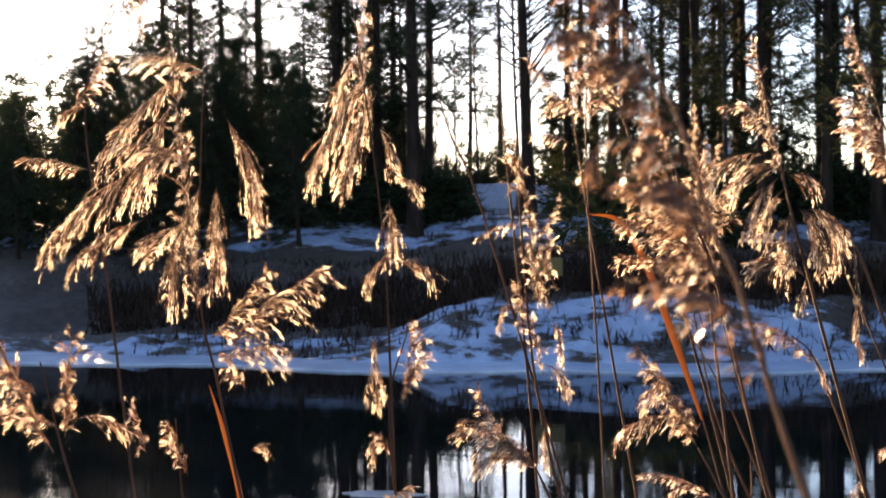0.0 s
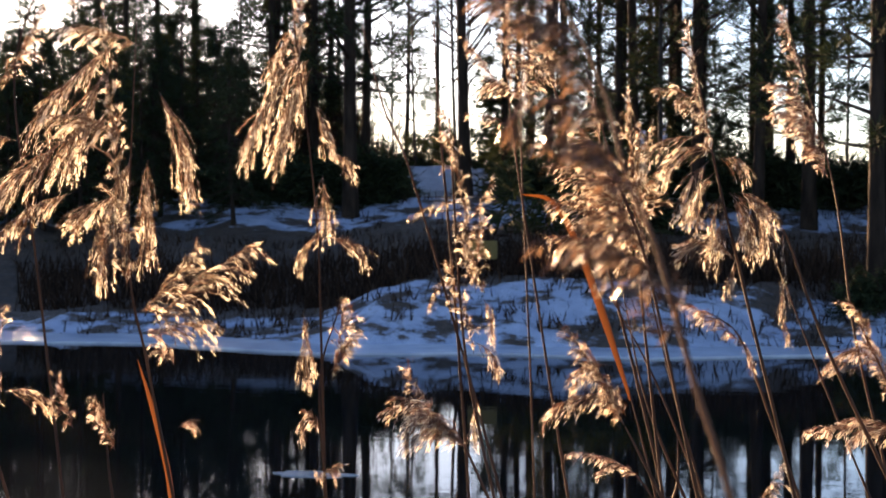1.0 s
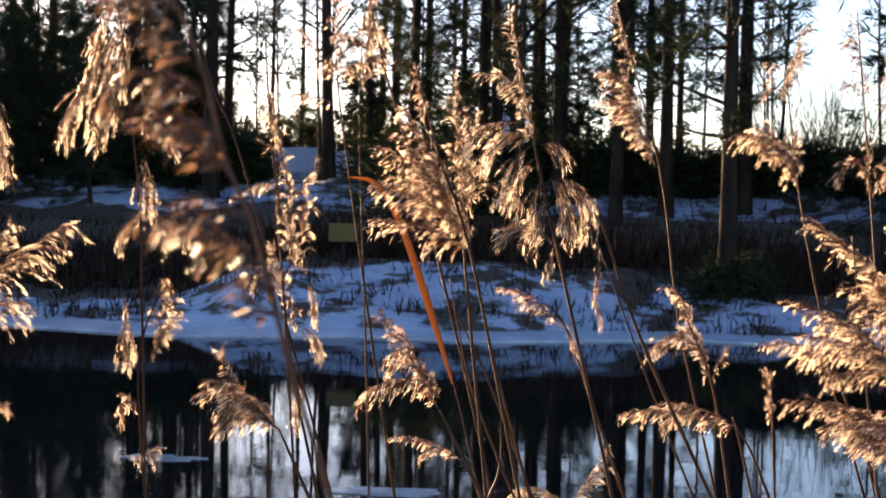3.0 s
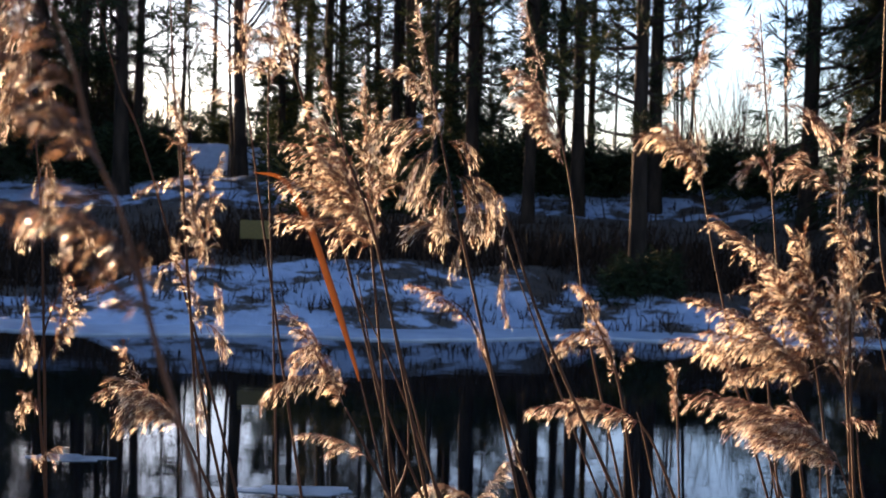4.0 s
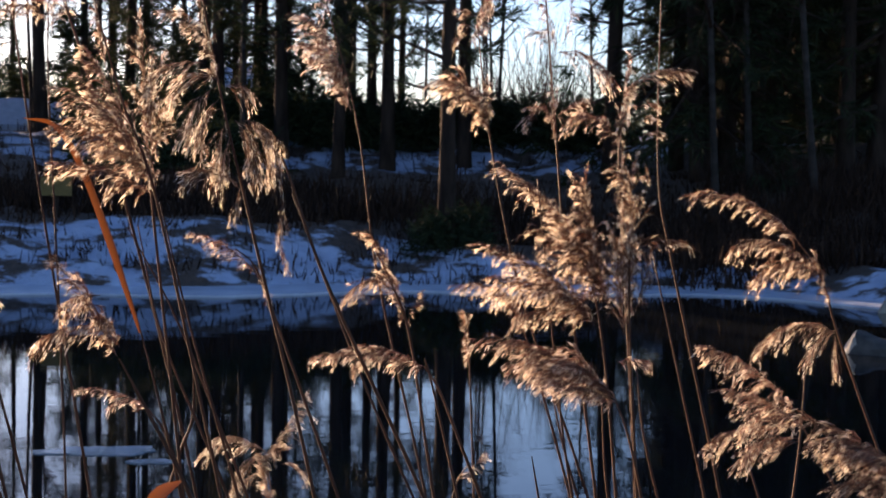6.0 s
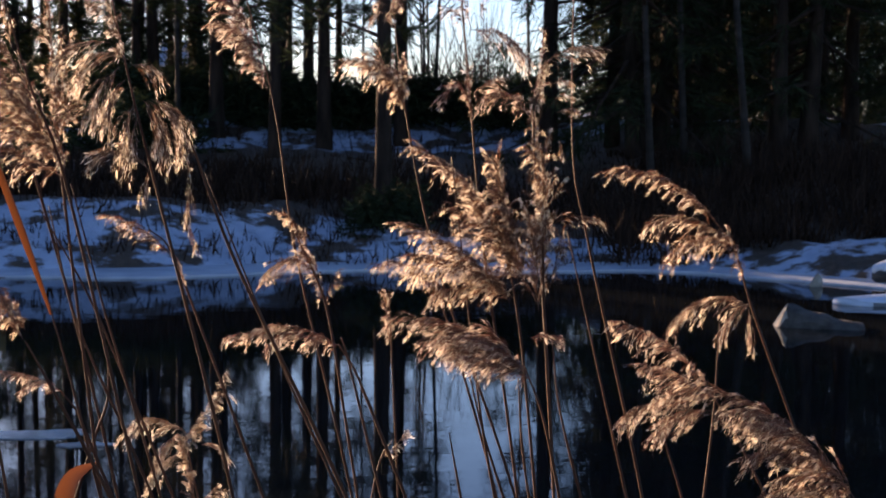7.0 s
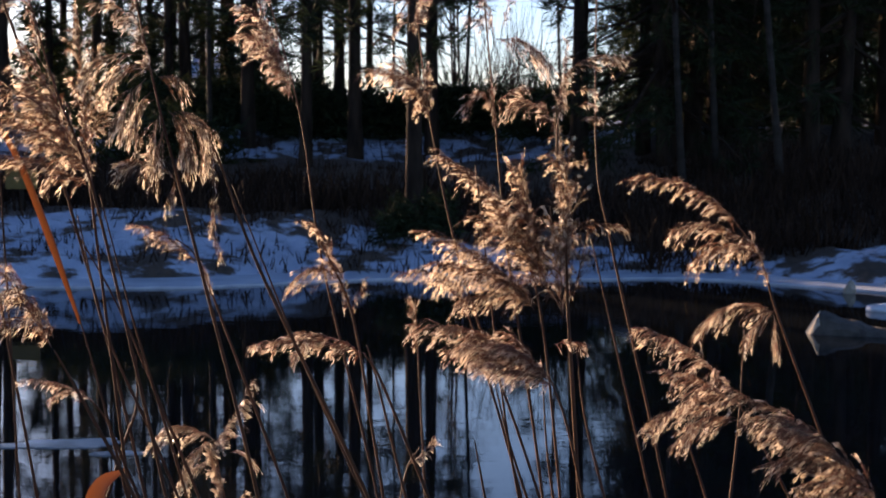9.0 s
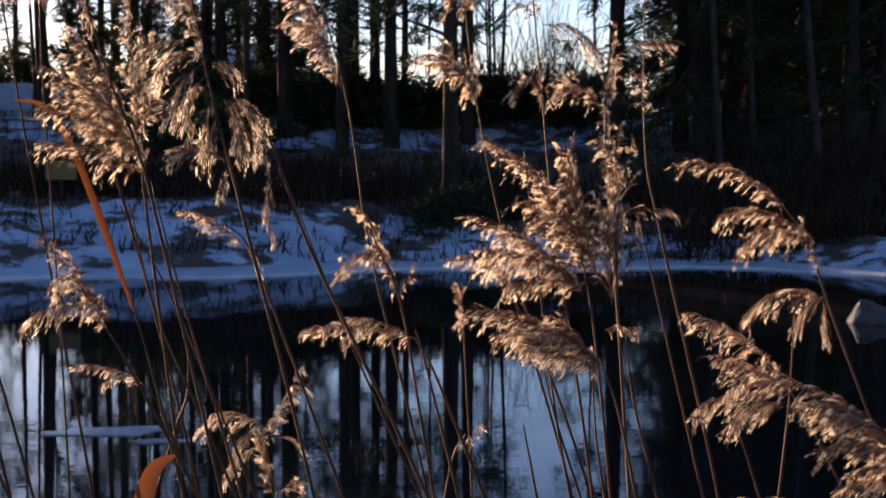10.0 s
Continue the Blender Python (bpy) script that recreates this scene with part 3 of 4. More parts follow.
def plume(y, x0, z0, x1, z1, sag, wide, size, rnd, dense=1.0):
    """One branch of a panicle: a curved twig hung with spikelets and silky hairs."""
    a = Vector((x0, y, z0))
    b = Vector((x1, y + rnd.uniform(-0.4, 0.4) * math.hypot(x1 - x0, z1 - z0), z1))
    across = b - a
    up = Vector((-across.z, 0, across.x))
    if up.z < 0:
        up = -up
    mid = (a + b) / 2 + up.normalized() * sag * 1.6
    verts, faces = [], []

    def at(t):
        return a * (1 - t) ** 2 + mid * 2 * t * (1 - t) + b * t * t
    line = [at(i / 6) for i in range(7)]
    tube(verts, faces, line, [size * 0.07 * (1.2 - i / 6) for i in range(7)], 4)
    long = across.length + abs(sag)
    which = [0] * len(faces)
    fine = size > 0.006
    strands = max(7, int(long / (size * 0.5)))
    for j in range(strands):
        # strands take the shade-darkened or the plain husk colour at random
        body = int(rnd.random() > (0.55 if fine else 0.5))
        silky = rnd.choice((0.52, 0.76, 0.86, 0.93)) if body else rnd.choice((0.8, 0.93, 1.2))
        t0 = 0.02 + 0.9 * (j + rnd.random()) / strands
        way = (at(min(t0 + 0.05, 1.02)) - at(t0 - 0.05)).normalized()
        swell = wide * (0.18 + 0.52 * math.sin(min(t0 + 0.15, 1) ** 0.8 * math.pi * 0.9))
        side = Vector((rnd.gauss(0, 1), rnd.gauss(0, 1), rnd.gauss(-0.6, 0.85)))
        side = (side - way * side.dot(way)).normalized()
        way = (way + Vector((rnd.gauss(0, 0.16), rnd.gauss(0, 0.16), rnd.gauss(-0.05, 0.16)))).normalized()
        reach = swell * rnd.uniform(0.5, 1.2)
        ahead = min(reach * rnd.uniform(1.1, 2.6), long * 0.42)
        p0 = at(t0)
        p1 = p0 + way * ahead * 0.6 + side * reach * 0.38
        p2 = p0 + way * ahead + side * reach * 0.5 + Vector((0, 0, -reach * rnd.uniform(0.4, 1.5)))
        n = max(5, int(dense * (ahead + reach) / size * 9.0))
        for i in range(n):
            t = (i + rnd.random()) / n
            o = p0 * (1 - t) ** 2 + p1 * 2 * t * (1 - t) + p2 * t * t
            d = ((p1 - p0) * (1 - t) + (p2 - p1) * t).normalized()
            o = o + Vector((rnd.gauss(0, 1), rnd.gauss(0, 1), rnd.gauss(0, 1))) * size * (0.1 + 0.12 * t)
            w = (d + Vector((rnd.gauss(0, 0.14), rnd.gauss(0, 0.14), rnd.gauss(-0.08, 0.14)))).normalized()
            s = w.cross(Vector((rnd.gauss(0, 1), rnd.gauss(0, 1), rnd.gauss(0, 1)))).normalized()
            l, q, k = size * rnd.uniform(0.6, 1.5), size * rnd.uniform(0.022, 0.048) * (1 if fine else 1.5), len(verts)
            verts.extend((o, o + w * l * 0.45 - s * q, o + w * l, o + w * l * 0.45 + s * q))
            faces.append((k, k + 1, k + 2, k + 3))
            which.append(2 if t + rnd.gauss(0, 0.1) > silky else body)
            if rnd.random() < 0.17:
                which.append(2)
                k, h = len(verts), w * size * rnd.uniform(0.9, 1.5) + Vector((rnd.gauss(0, 0.3), rnd.gauss(0, 0.3), rnd.gauss(0, 0.3))) * size
                verts.extend((o, o + h, o + s * size * 0.022))
                faces.append((k, k + 1, k + 2))
    return verts, faces, which


TONE_WORDS = {"pale": "pale cream", "tan": "tan", "gold": "golden", "brown": "reddish brown", "near": "dark russet"}
reed_count = [0]


def reed(y, tone, marks, branches):
    reed_count[0] += 1
    rnd = random.Random(reed_count[0] * 13)
    near = tone == "near"
    thing = new("reed" if branches else "reed_stalk")
    line = stem_line(y, marks)
    foot = line[0].copy()
    thing.location = foot
    size = 0.0052 if near else 0.0082
    rad = 0.0008 if near else 0.0027
    v, f = [], []
    n = len(line)
    tube(v, f, [p - foot for p in line], [rad * (1.15 - 0.8 * (i / n) ** 2) for i in range(n)], 6)
    part("stem", mesh_of("stem", v, f, NEAR_STEM if near else STEM, True), thing)
    fuller = list(branches)
    if len(branches) > 3 and not near:
        # lesser branches fill the room between neighbours
        for a, b in zip(branches, branches[1:]):
            if math.hypot(a[0] - b[0], a[1] - b[1]) < 0.09 and math.hypot(a[2] - b[2], a[3] - b[3]) < 0.085:
                f = rnd.uniform(0.35, 0.65)
                mid = [p * (1 - f) + q * f for p, q in zip(a, b)]
                mid[2], mid[3], mid[5] = mid[0] + (mid[2] - mid[0]) * 0.82, mid[1] + (mid[3] - mid[1]) * 0.82, mid[5] * 0.85
                fuller.append(mid)
    for x0, z0, x1, z1, sag, wide in fuller:
        pv, pf, pw = plume(y + rnd.uniform(-0.6, 0.6) * wide, x0, z0, x1, z1, sag, wide, size, rnd, 1.1 if near else 1.0)
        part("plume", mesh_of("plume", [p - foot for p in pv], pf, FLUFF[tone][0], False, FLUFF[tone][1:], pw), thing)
    if branches:
        tagged(thing, "dry " + TONE_WORDS[tone] + " reed with a feathery seed head", "reed", "reeds by the water")
    else:
        tagged(thing, "thin bare brown reed stalk", "reed", "bare stalks by the water")
    return thing


reed(0.35, "near", [(-0.083, 1.447), (-0.089, 1.465), (-0.093, 1.479), (-0.1, 1.503), (-0.107, 1.519), (-0.114, 1.544), (-0.127, 1.571), (-0.137, 1.591)],
    [(-0.094, 1.48, -0.106, 1.489, -0.0006, 0.0015),
     (-0.096, 1.487, -0.104, 1.496, 0, 0.0012),
     (-0.099, 1.493, -0.133, 1.502, 0.0067, 0.003),
     (-0.1, 1.496, -0.128, 1.499, 0.0038, 0.003),
     (-0.097, 1.49, -0.115, 1.492, 0.0032, 0.0016),
     (-0.102, 1.504, -0.121, 1.509, 0.0026, 0.0035),
     (-0.104, 1.513, -0.122, 1.526, 0.0029, 0.0044),
     (-0.107, 1.52, -0.136, 1.529, 0.0041, 0.0031),
     (-0.111, 1.532, -0.135, 1.54, 0.0044, 0.0031),
     (-0.135, 1.541, -0.138, 1.531, 0, 0.0017),
     (-0.113, 1.54, -0.128, 1.551, 0.0015, 0.004),
     (-0.116, 1.546, -0.147, 1.567, 0.0038, 0.0038),
     (-0.12, 1.556, -0.148, 1.571, 0.0032, 0.0038),
     (-0.125, 1.567, -0.143, 1.584, 0.002, 0.0052),
     (-0.107, 1.522, -0.124, 1.531, 0.0023, 0.0044),
     (-0.093, 1.481, -0.095, 1.493, 0, 0.0012),
     (-0.113, 1.535, -0.127, 1.533, 0.0023, 0.0038),
     (-0.119, 1.555, -0.133, 1.562, 0.0015, 0.0052),
     (-0.132, 1.577, -0.141, 1.593, 0.0012, 0.0044)])

reed(2.2, "pale", [(-0.406, 1.011), (-0.462, 1.277), (-0.483, 1.539), (-0.491, 1.673)],
    [(-0.467, 1.539, -0.491, 1.682, 0, 0.031),
     (-0.472, 1.539, -0.566, 1.509, 0.0091, 0.0119),
     (-0.458, 1.512, -0.417, 1.586, -0.0055, 0.0137),
     (-0.46, 1.413, -0.469, 1.548, 0, 0.0328),
     (-0.449, 1.386, -0.449, 1.522, 0, 0.0346),
     (-0.483, 1.412, -0.524, 1.357, 0.0137, 0.0146),
     (-0.45, 1.286, -0.497, 1.448, 0.0055, 0.0201),
     (-0.447, 1.304, -0.413, 1.251, 0.0182, 0.0201),
     (-0.445, 1.213, -0.45, 1.136, 0, 0.0201),
     (-0.432, 1.377, -0.422, 1.305, 0.0073, 0.0164)])
reed(2.4, "tan", [(-0.304, 0.97), (-0.35, 1.25), (-0.411, 1.644), (-0.426, 1.78)],
    [(-0.422, 1.722, -0.499, 1.829, 0.004, 0.0239),
     (-0.426, 1.771, -0.419, 1.898, 0, 0.0259),
     (-0.42, 1.79, -0.328, 1.793, 0.0259, 0.0199),
     (-0.42, 1.724, -0.341, 1.761, 0.0149, 0.0139),
     (-0.427, 1.678, -0.508, 1.698, 0.0099, 0.0119),
     (-0.416, 1.732, -0.412, 1.81, 0, 0.0239)])
reed(2.2, "tan", [(-0.079, 1.031), (-0.167, 1.43), (-0.22, 1.582), (-0.262, 1.734)],
    [(-0.17, 1.439, -0.29, 1.67, 0.0109, 0.0511),
     (-0.167, 1.43, -0.322, 1.48, 0.0228, 0.031),
     (-0.179, 1.466, -0.326, 1.543, 0.0182, 0.0328),
     (-0.196, 1.511, -0.331, 1.602, 0.0164, 0.031),
     (-0.244, 1.627, -0.264, 1.734, 0, 0.0164),
     (-0.167, 1.435, -0.183, 1.547, 0, 0.031),
     (-0.208, 1.456, -0.239, 1.433, 0.0073, 0.0164),
     (-0.181, 1.457, -0.265, 1.581, 0.0073, 0.0401),
     (-0.21, 1.529, -0.302, 1.625, 0.0091, 0.0274)])
reed(2.35, "gold", [(-0.14, 0.985), (-0.188, 1.425), (-0.198, 1.57), (-0.207, 1.733)],
    [(-0.196, 1.55, -0.208, 1.733, 0, 0.0253),
     (-0.197, 1.589, -0.168, 1.667, -0.0039, 0.0156),
     (-0.19, 1.531, -0.226, 1.617, 0.0078, 0.0175),
     (-0.187, 1.512, -0.153, 1.6, 0.0097, 0.0234),
     (-0.18, 1.512, -0.135, 1.541, 0.0078, 0.0136),
     (-0.193, 1.522, -0.182, 1.599, 0, 0.0273)])
reed(2.1, "pale", [(0.043, 1.152), (-0.023, 1.42), (-0.064, 1.592), (-0.104, 1.796)],
    [(-0.064, 1.6, -0.093, 1.703, 0, 0.0226),
     (-0.093, 1.685, -0.155, 1.705, 0.0131, 0.0139),
     (-0.063, 1.609, -0.141, 1.572, 0.0348, 0.0383),
     (-0.056, 1.6, -0.021, 1.583, 0.0104, 0.0296),
     (-0.073, 1.596, -0.105, 1.509, 0.0191, 0.0331),
     (-0.054, 1.549, -0.069, 1.458, 0.007, 0.0366),
     (-0.035, 1.549, 0.008, 1.469, 0.0226, 0.0366),
     (-0.024, 1.55, 0.035, 1.502, 0.0104, 0.0139),
     (-0.033, 1.446, -0.119, 1.459, 0.0261, 0.0279),
     (-0.033, 1.446, -0.044, 1.406, 0, 0.0226),
     (-0.091, 1.634, -0.176, 1.588, 0.0226, 0.0296),
     (-0.063, 1.566, -0.093, 1.53, 0.0104, 0.0348),
     (-0.024, 1.532, -0.013, 1.464, 0.0052, 0.0296),
     (-0.089, 1.694, -0.109, 1.813, 0, 0.0157),
     (-0.049, 1.523, -0.061, 1.475, 0, 0.0313)])
reed(1.95, "pale", [(0.205, 1.082), (0.092, 1.324), (0.04, 1.468), (0.028, 1.496)],
    [(0.029, 1.49, 0.032, 1.432, -0.0032, 0.004),
     (0.033, 1.437, 0.025, 1.371, 0, 0.0129),
     (0.026, 1.375, 0.042, 1.329, 0, 0.0073)])
reed(2.75, "brown", [(0.302, 0.909), (0.216, 1.276), (0.17, 1.581), (0.072, 1.928)],
    [(0.163, 1.587, 0.095, 1.794, -0.0091, 0.0456),
     (0.136, 1.677, 0.042, 1.783, 0.0228, 0.041),
     (0.15, 1.637, 0.056, 1.719, 0.0205, 0.0365),
     (0.119, 1.772, 0.073, 1.939, -0.0046, 0.0274),
     (0.155, 1.615, 0.09, 1.692, 0.0114, 0.0342)])
reed(2.65, "tan", [(0.313, 0.931), (0.273, 1.165), (0.225, 1.285), (0.187, 1.361)],
    [(0.227, 1.285, 0.174, 1.36, 0.0176, 0.0242),
     (0.257, 1.228, 0.148, 1.225, 0.0461, 0.0351),
     (0.274, 1.176, 0.222, 1.318, 0, 0.0286),
     (0.272, 1.198, 0.299, 1.245, -0.0044, 0.0132),
     (0.254, 1.241, 0.193, 1.262, 0.0242, 0.0264)])
reed(2.2, "brown", [(0.323, 1.031), (0.285, 1.123), (0.259, 1.164)],
    [(0.264, 1.161, 0.064, 1.18, 0.0219, 0.0219),
     (0.195, 1.19, 0.141, 1.154, 0.0109, 0.0146),
     (0.245, 1.173, 0.135, 1.193, 0.0128, 0.0182)])
reed(1.9, "tan", [(-0.116, 1.085), (-0.161, 1.172), (-0.186, 1.219)],
    [(-0.188, 1.223, -0.269, 1.368, 0.0031, 0.0236),
     (-0.195, 1.262, -0.297, 1.235, 0.0205, 0.0205),
     (-0.211, 1.305, -0.266, 1.286, 0.0094, 0.0126),
     (-0.186, 1.235, -0.194, 1.274, 0, 0.0126),
     (-0.198, 1.242, -0.247, 1.335, 0.0031, 0.0236)])
reed(1.9, "tan", [(-0.363, 1.078), (-0.4, 1.158), (-0.414, 1.188)],
    [(-0.411, 1.185, -0.492, 1.307, -0.0126, 0.0205),
     (-0.419, 1.189, -0.548, 1.225, 0.0315, 0.0236),
     (-0.414, 1.183, -0.502, 1.183, 0.0299, 0.0268),
     (-0.422, 1.195, -0.527, 1.253, 0.0189, 0.0205),
     (-0.412, 1.181, -0.479, 1.219, 0.0157, 0.0268)])
reed(2.3, "brown", [(-0.144, 0.996), (-0.164, 1.046), (-0.187, 1.076)],
    [(-0.181, 1.074, -0.31, 1.107, 0.021, 0.0162),
     (-0.213, 1.094, -0.252, 1.076, 0.0076, 0.0114)])
reed(2.4, "tan", [(0.104, 0.981), (0.039, 1.161), (-0.013, 1.299), (-0.051, 1.338)],
    [(-0.015, 1.294, -0.136, 1.367, 0.0179, 0.0179),
     (-0.02, 1.309, 0.008, 1.246, 0.006, 0.0139),
     (-0.056, 1.34, -0.1, 1.345, 0.008, 0.0119)])
reed(2.8, "pale", [(0.051, 0.664), (0.018, 0.782), (-0.003, 0.9)],
    [(-0.02, 0.854, 0.085, 1.044, -0.007, 0.0348),
     (-0.001, 0.894, -0.13, 0.89, 0.0302, 0.0395),
     (-0.005, 0.894, -0.065, 0.815, 0.0162, 0.0395),
     (0.02, 0.747, -0.012, 0.894, 0, 0.0395),
     (0.031, 0.873, 0.081, 0.848, 0.0116, 0.0232),
     (-0.003, 0.853, -0.082, 0.798, 0.0162, 0.0325),
     (0.029, 0.747, 0.08, 0.768, 0.0116, 0.0232)])
reed(2.4, "tan", [(0.645, 0.755), (0.61, 1.089), (0.588, 1.233), (0.567, 1.304)],
    [(0.569, 1.304, 0.404, 1.496, 0.0239, 0.0378),
     (0.6, 1.243, 0.535, 1.475, 0.006, 0.0716),
     (0.59, 1.213, 0.376, 1.35, 0.0259, 0.0398),
     (0.58, 1.208, 0.435, 1.335, 0.0099, 0.0537),
     (0.58, 1.218, 0.425, 1.215, 0.0239, 0.0338),
     (0.588, 1.284, 0.48, 1.455, 0.0119, 0.0497),
     (0.609, 1.233, 0.505, 1.395, 0.008, 0.0597),
     (0.578, 1.233, 0.385, 1.296, 0.0179, 0.0358),
     (0.6, 1.26, 0.47, 1.385, 0.012, 0.055),
     (0.595, 1.25, 0.405, 1.265, 0.018, 0.045),
     (0.605, 1.25, 0.555, 1.42, 0.006, 0.06)])
reed(2.7, "tan", [(0.547, 1.042), (0.518, 1.134), (0.478, 1.236)],
    [(0.518, 1.179, 0.352, 1.254, 0.038, 0.0291),
     (0.512, 1.157, 0.433, 1.254, 0.0157, 0.0291)])
reed(2.3, "gold", [(0.652, 0.785), (0.622, 1.204), (0.615, 1.486)],
    [(0.619, 1.199, 0.614, 1.36, 0, 0.066),
     (0.616, 1.321, 0.616, 1.495, 0, 0.06),
     (0.622, 1.25, 0.628, 1.42, 0, 0.05),
     (0.641, 1.355, 0.732, 1.35, 0.0191, 0.0143),
     (0.607, 1.263, 0.586, 1.389, 0, 0.0381),
     (0.632, 1.243, 0.651, 1.35, 0, 0.0248),
     (0.62, 1.437, 0.585, 1.485, 0.0076, 0.0248)])
reed(2.45, "pale", [(0.657, 1.185), (0.637, 1.434), (0.633, 1.536), (0.648, 1.618), (0.673, 1.657)],
    [(0.637, 1.444, 0.631, 1.557, 0.0041, 0.0264),
     (0.632, 1.536, 0.652, 1.646, 0.0081, 0.0244),
     (0.653, 1.64, 0.75, 1.656, 0.0162, 0.0284),
     (0.675, 1.547, 0.714, 1.553, 0.0061, 0.0122),
     (0.667, 1.598, 0.706, 1.598, 0.0102, 0.0142),
     (0.68, 1.496, 0.685, 1.467, 0, 0.0122)])
reed(2.55, "brown", [(0.594, 1.091), (0.56, 1.302), (0.532, 1.576), (0.503, 1.868)],
    [(0.529, 1.707, 0.498, 1.881, 0, 0.0296),
     (0.524, 1.71, 0.488, 1.743, 0.0085, 0.0232),
     (0.546, 1.723, 0.553, 1.799, -0.0042, 0.0159),
     (0.532, 1.7, 0.639, 1.646, 0.0275, 0.038),
     (0.531, 1.55, 0.471, 1.569, 0.0444, 0.0338),
     (0.536, 1.576, 0.598, 1.612, 0.0106, 0.0232),
     (0.652, 1.537, 0.547, 1.576, 0.0317, 0.038),
     (0.516, 1.796, 0.478, 1.815, 0.0042, 0.0148),
     (0.536, 1.529, 0.523, 1.639, 0, 0.019),
     (0.661, 1.569, 0.671, 1.711, 0, 0.019)])
reed(2.65, "tan", [(0.6, 0.939), (0.49, 1.248), (0.425, 1.542), (0.395, 1.77)],
    [(0.415, 1.562, 0.29, 1.645, 0.0439, 0.0373),
     (0.415, 1.562, 0.353, 1.666, 0.0132, 0.0571),
     (0.415, 1.584, 0.423, 1.662, 0, 0.0286),
     (0.378, 1.713, 0.408, 1.792, -0.0066, 0.022),
     (0.396, 1.749, 0.427, 1.86, -0.0044, 0.0286),
     (0.39, 1.77, 0.357, 1.786, 0.0044, 0.0176),
     (0.385, 1.738, 0.355, 1.72, 0.011, 0.0154),
     (0.42, 1.553, 0.39, 1.618, 0, 0.0329)])
reed(2.1, "brown", [(0.622, 0.846), (0.578, 1.049), (0.545, 1.14)],
    [(0.547, 1.136, 0.317, 1.21, 0.0383, 0.0348),
     (0.538, 1.139, 0.374, 1.178, 0.0191, 0.0348),
     (0.556, 1.118, 0.41, 1.168, 0.0122, 0.0331),
     (0.529, 1.13, 0.453, 1.141, 0.0087, 0.0226),
     (0.554, 1.185, 0.607, 1.173, 0.0122, 0.0122),
     (0.536, 1.131, 0.463, 1.213, 0.0122, 0.0348),
     (0.545, 1.131, 0.383, 1.206, 0.0261, 0.0348)])
reed(2.6, "tan", [(1.206, 0.95), (1.122, 1.159), (1.078, 1.285), (1.023, 1.358)],
    [(1.035, 1.343, 0.81, 1.439, 0.0453, 0.0366),
     (1.072, 1.29, 0.869, 1.325, 0.0539, 0.0388),
     (1.084, 1.282, 0.923, 1.254, 0.0474, 0.0409),
     (1.114, 1.168, 0.942, 1.119, 0.056, 0.0453),
     (1.118, 1.18, 1.07, 1.101, 0.0194, 0.0345),
     (1.097, 1.233, 1.043, 1.339, 0, 0.028),
     (1.114, 1.165, 1.12, 1.085, 0, 0.0237),
     (1.095, 1.296, 1.025, 1.285, 0.0216, 0.0366)])
reed(2.3, "brown", [(1.049, 0.838), (0.981, 0.965), (0.927, 1.056)],
    [(0.931, 1.054, 0.701, 1.203, 0.0286, 0.04),
     (0.929, 1.046, 0.765, 1.122, 0.0133, 0.0419),
     (0.91, 1.036, 0.757, 1, 0.0267, 0.0362),
     (0.934, 1.015, 0.83, 0.96, 0.0172, 0.0343),
     (0.927, 1.048, 0.822, 1.061, 0.0153, 0.0419)])
reed(2.1, "tan", [(1.126, 0.812), (1.098, 0.909), (1.051, 0.987)],
    [(1.095, 0.917, 0.858, 1.094, 0.0383, 0.0522),
     (1.085, 0.927, 0.909, 0.978, 0.04, 0.047),
     (1.097, 0.905, 0.935, 0.918, 0.0296, 0.0383),
     (0.986, 1.035, 0.866, 1.059, 0.0122, 0.0296),
     (1.051, 0.978, 0.903, 1.039, 0.0191, 0.0487)])
reed(2.2, "pale", [(0.86, 0.66), (0.85, 0.79), (0.84, 0.872)],
    [(0.845, 0.872, 0.794, 0.884, 0.008, 0.014),
     (0.842, 0.87, 0.89, 0.882, 0.006, 0.012),
     (0.846, 0.85, 0.812, 0.862, 0.006, 0.012)])
reed(2.2, "brown", [(0.12, 0.72), (0.095, 0.84), (0.078, 0.9)],
    [(0.085, 0.88, 0.066, 0.922, 0.002, 0.013),
     (0.09, 0.86, 0.104, 0.905, 0.002, 0.012)])
reed(3, "pale", [(0.395, 0.665), (0.418, 0.779), (0.446, 0.827)],
    [(0.423, 0.785, 0.481, 0.861, -0.005, 0.0199)])
reed(2.1, "pale", [(-0.936, 1.071), (-0.978, 1.276), (-1.008, 1.445), (-0.994, 1.829)],
    [(-1.006, 1.388, -0.982, 1.847, 0, 0.0383),
     (-0.993, 1.791, -1.132, 1.816, 0.0191, 0.0296),
     (-1.045, 1.793, -1.187, 1.627, 0.0191, 0.0453),
     (-1.015, 1.679, -1.226, 1.494, 0.0244, 0.054),
     (-1.006, 1.614, -1.077, 1.417, 0.0087, 0.054),
     (-0.956, 1.715, -0.914, 1.547, 0.0157, 0.047),
     (-0.976, 1.604, -0.99, 1.454, 0, 0.047),
     (-1.017, 1.642, -1.144, 1.674, 0.0191, 0.0383),
     (-1.1, 1.549, -1.268, 1.465, 0.0174, 0.0296),
     (-0.99, 1.351, -0.89, 1.472, -0.007, 0.0383),
     (-0.98, 1.332, -0.788, 1.467, 0.0139, 0.054),
     (-0.97, 1.314, -0.858, 1.342, 0.0104, 0.0383),
     (-1.056, 1.747, -1.099, 1.606, 0.007, 0.0522),
     (-1.019, 1.539, -1.132, 1.502, 0.0174, 0.0435),
     (-1.213, 1.637, -1.329, 1.66, 0.007, 0.0191)])
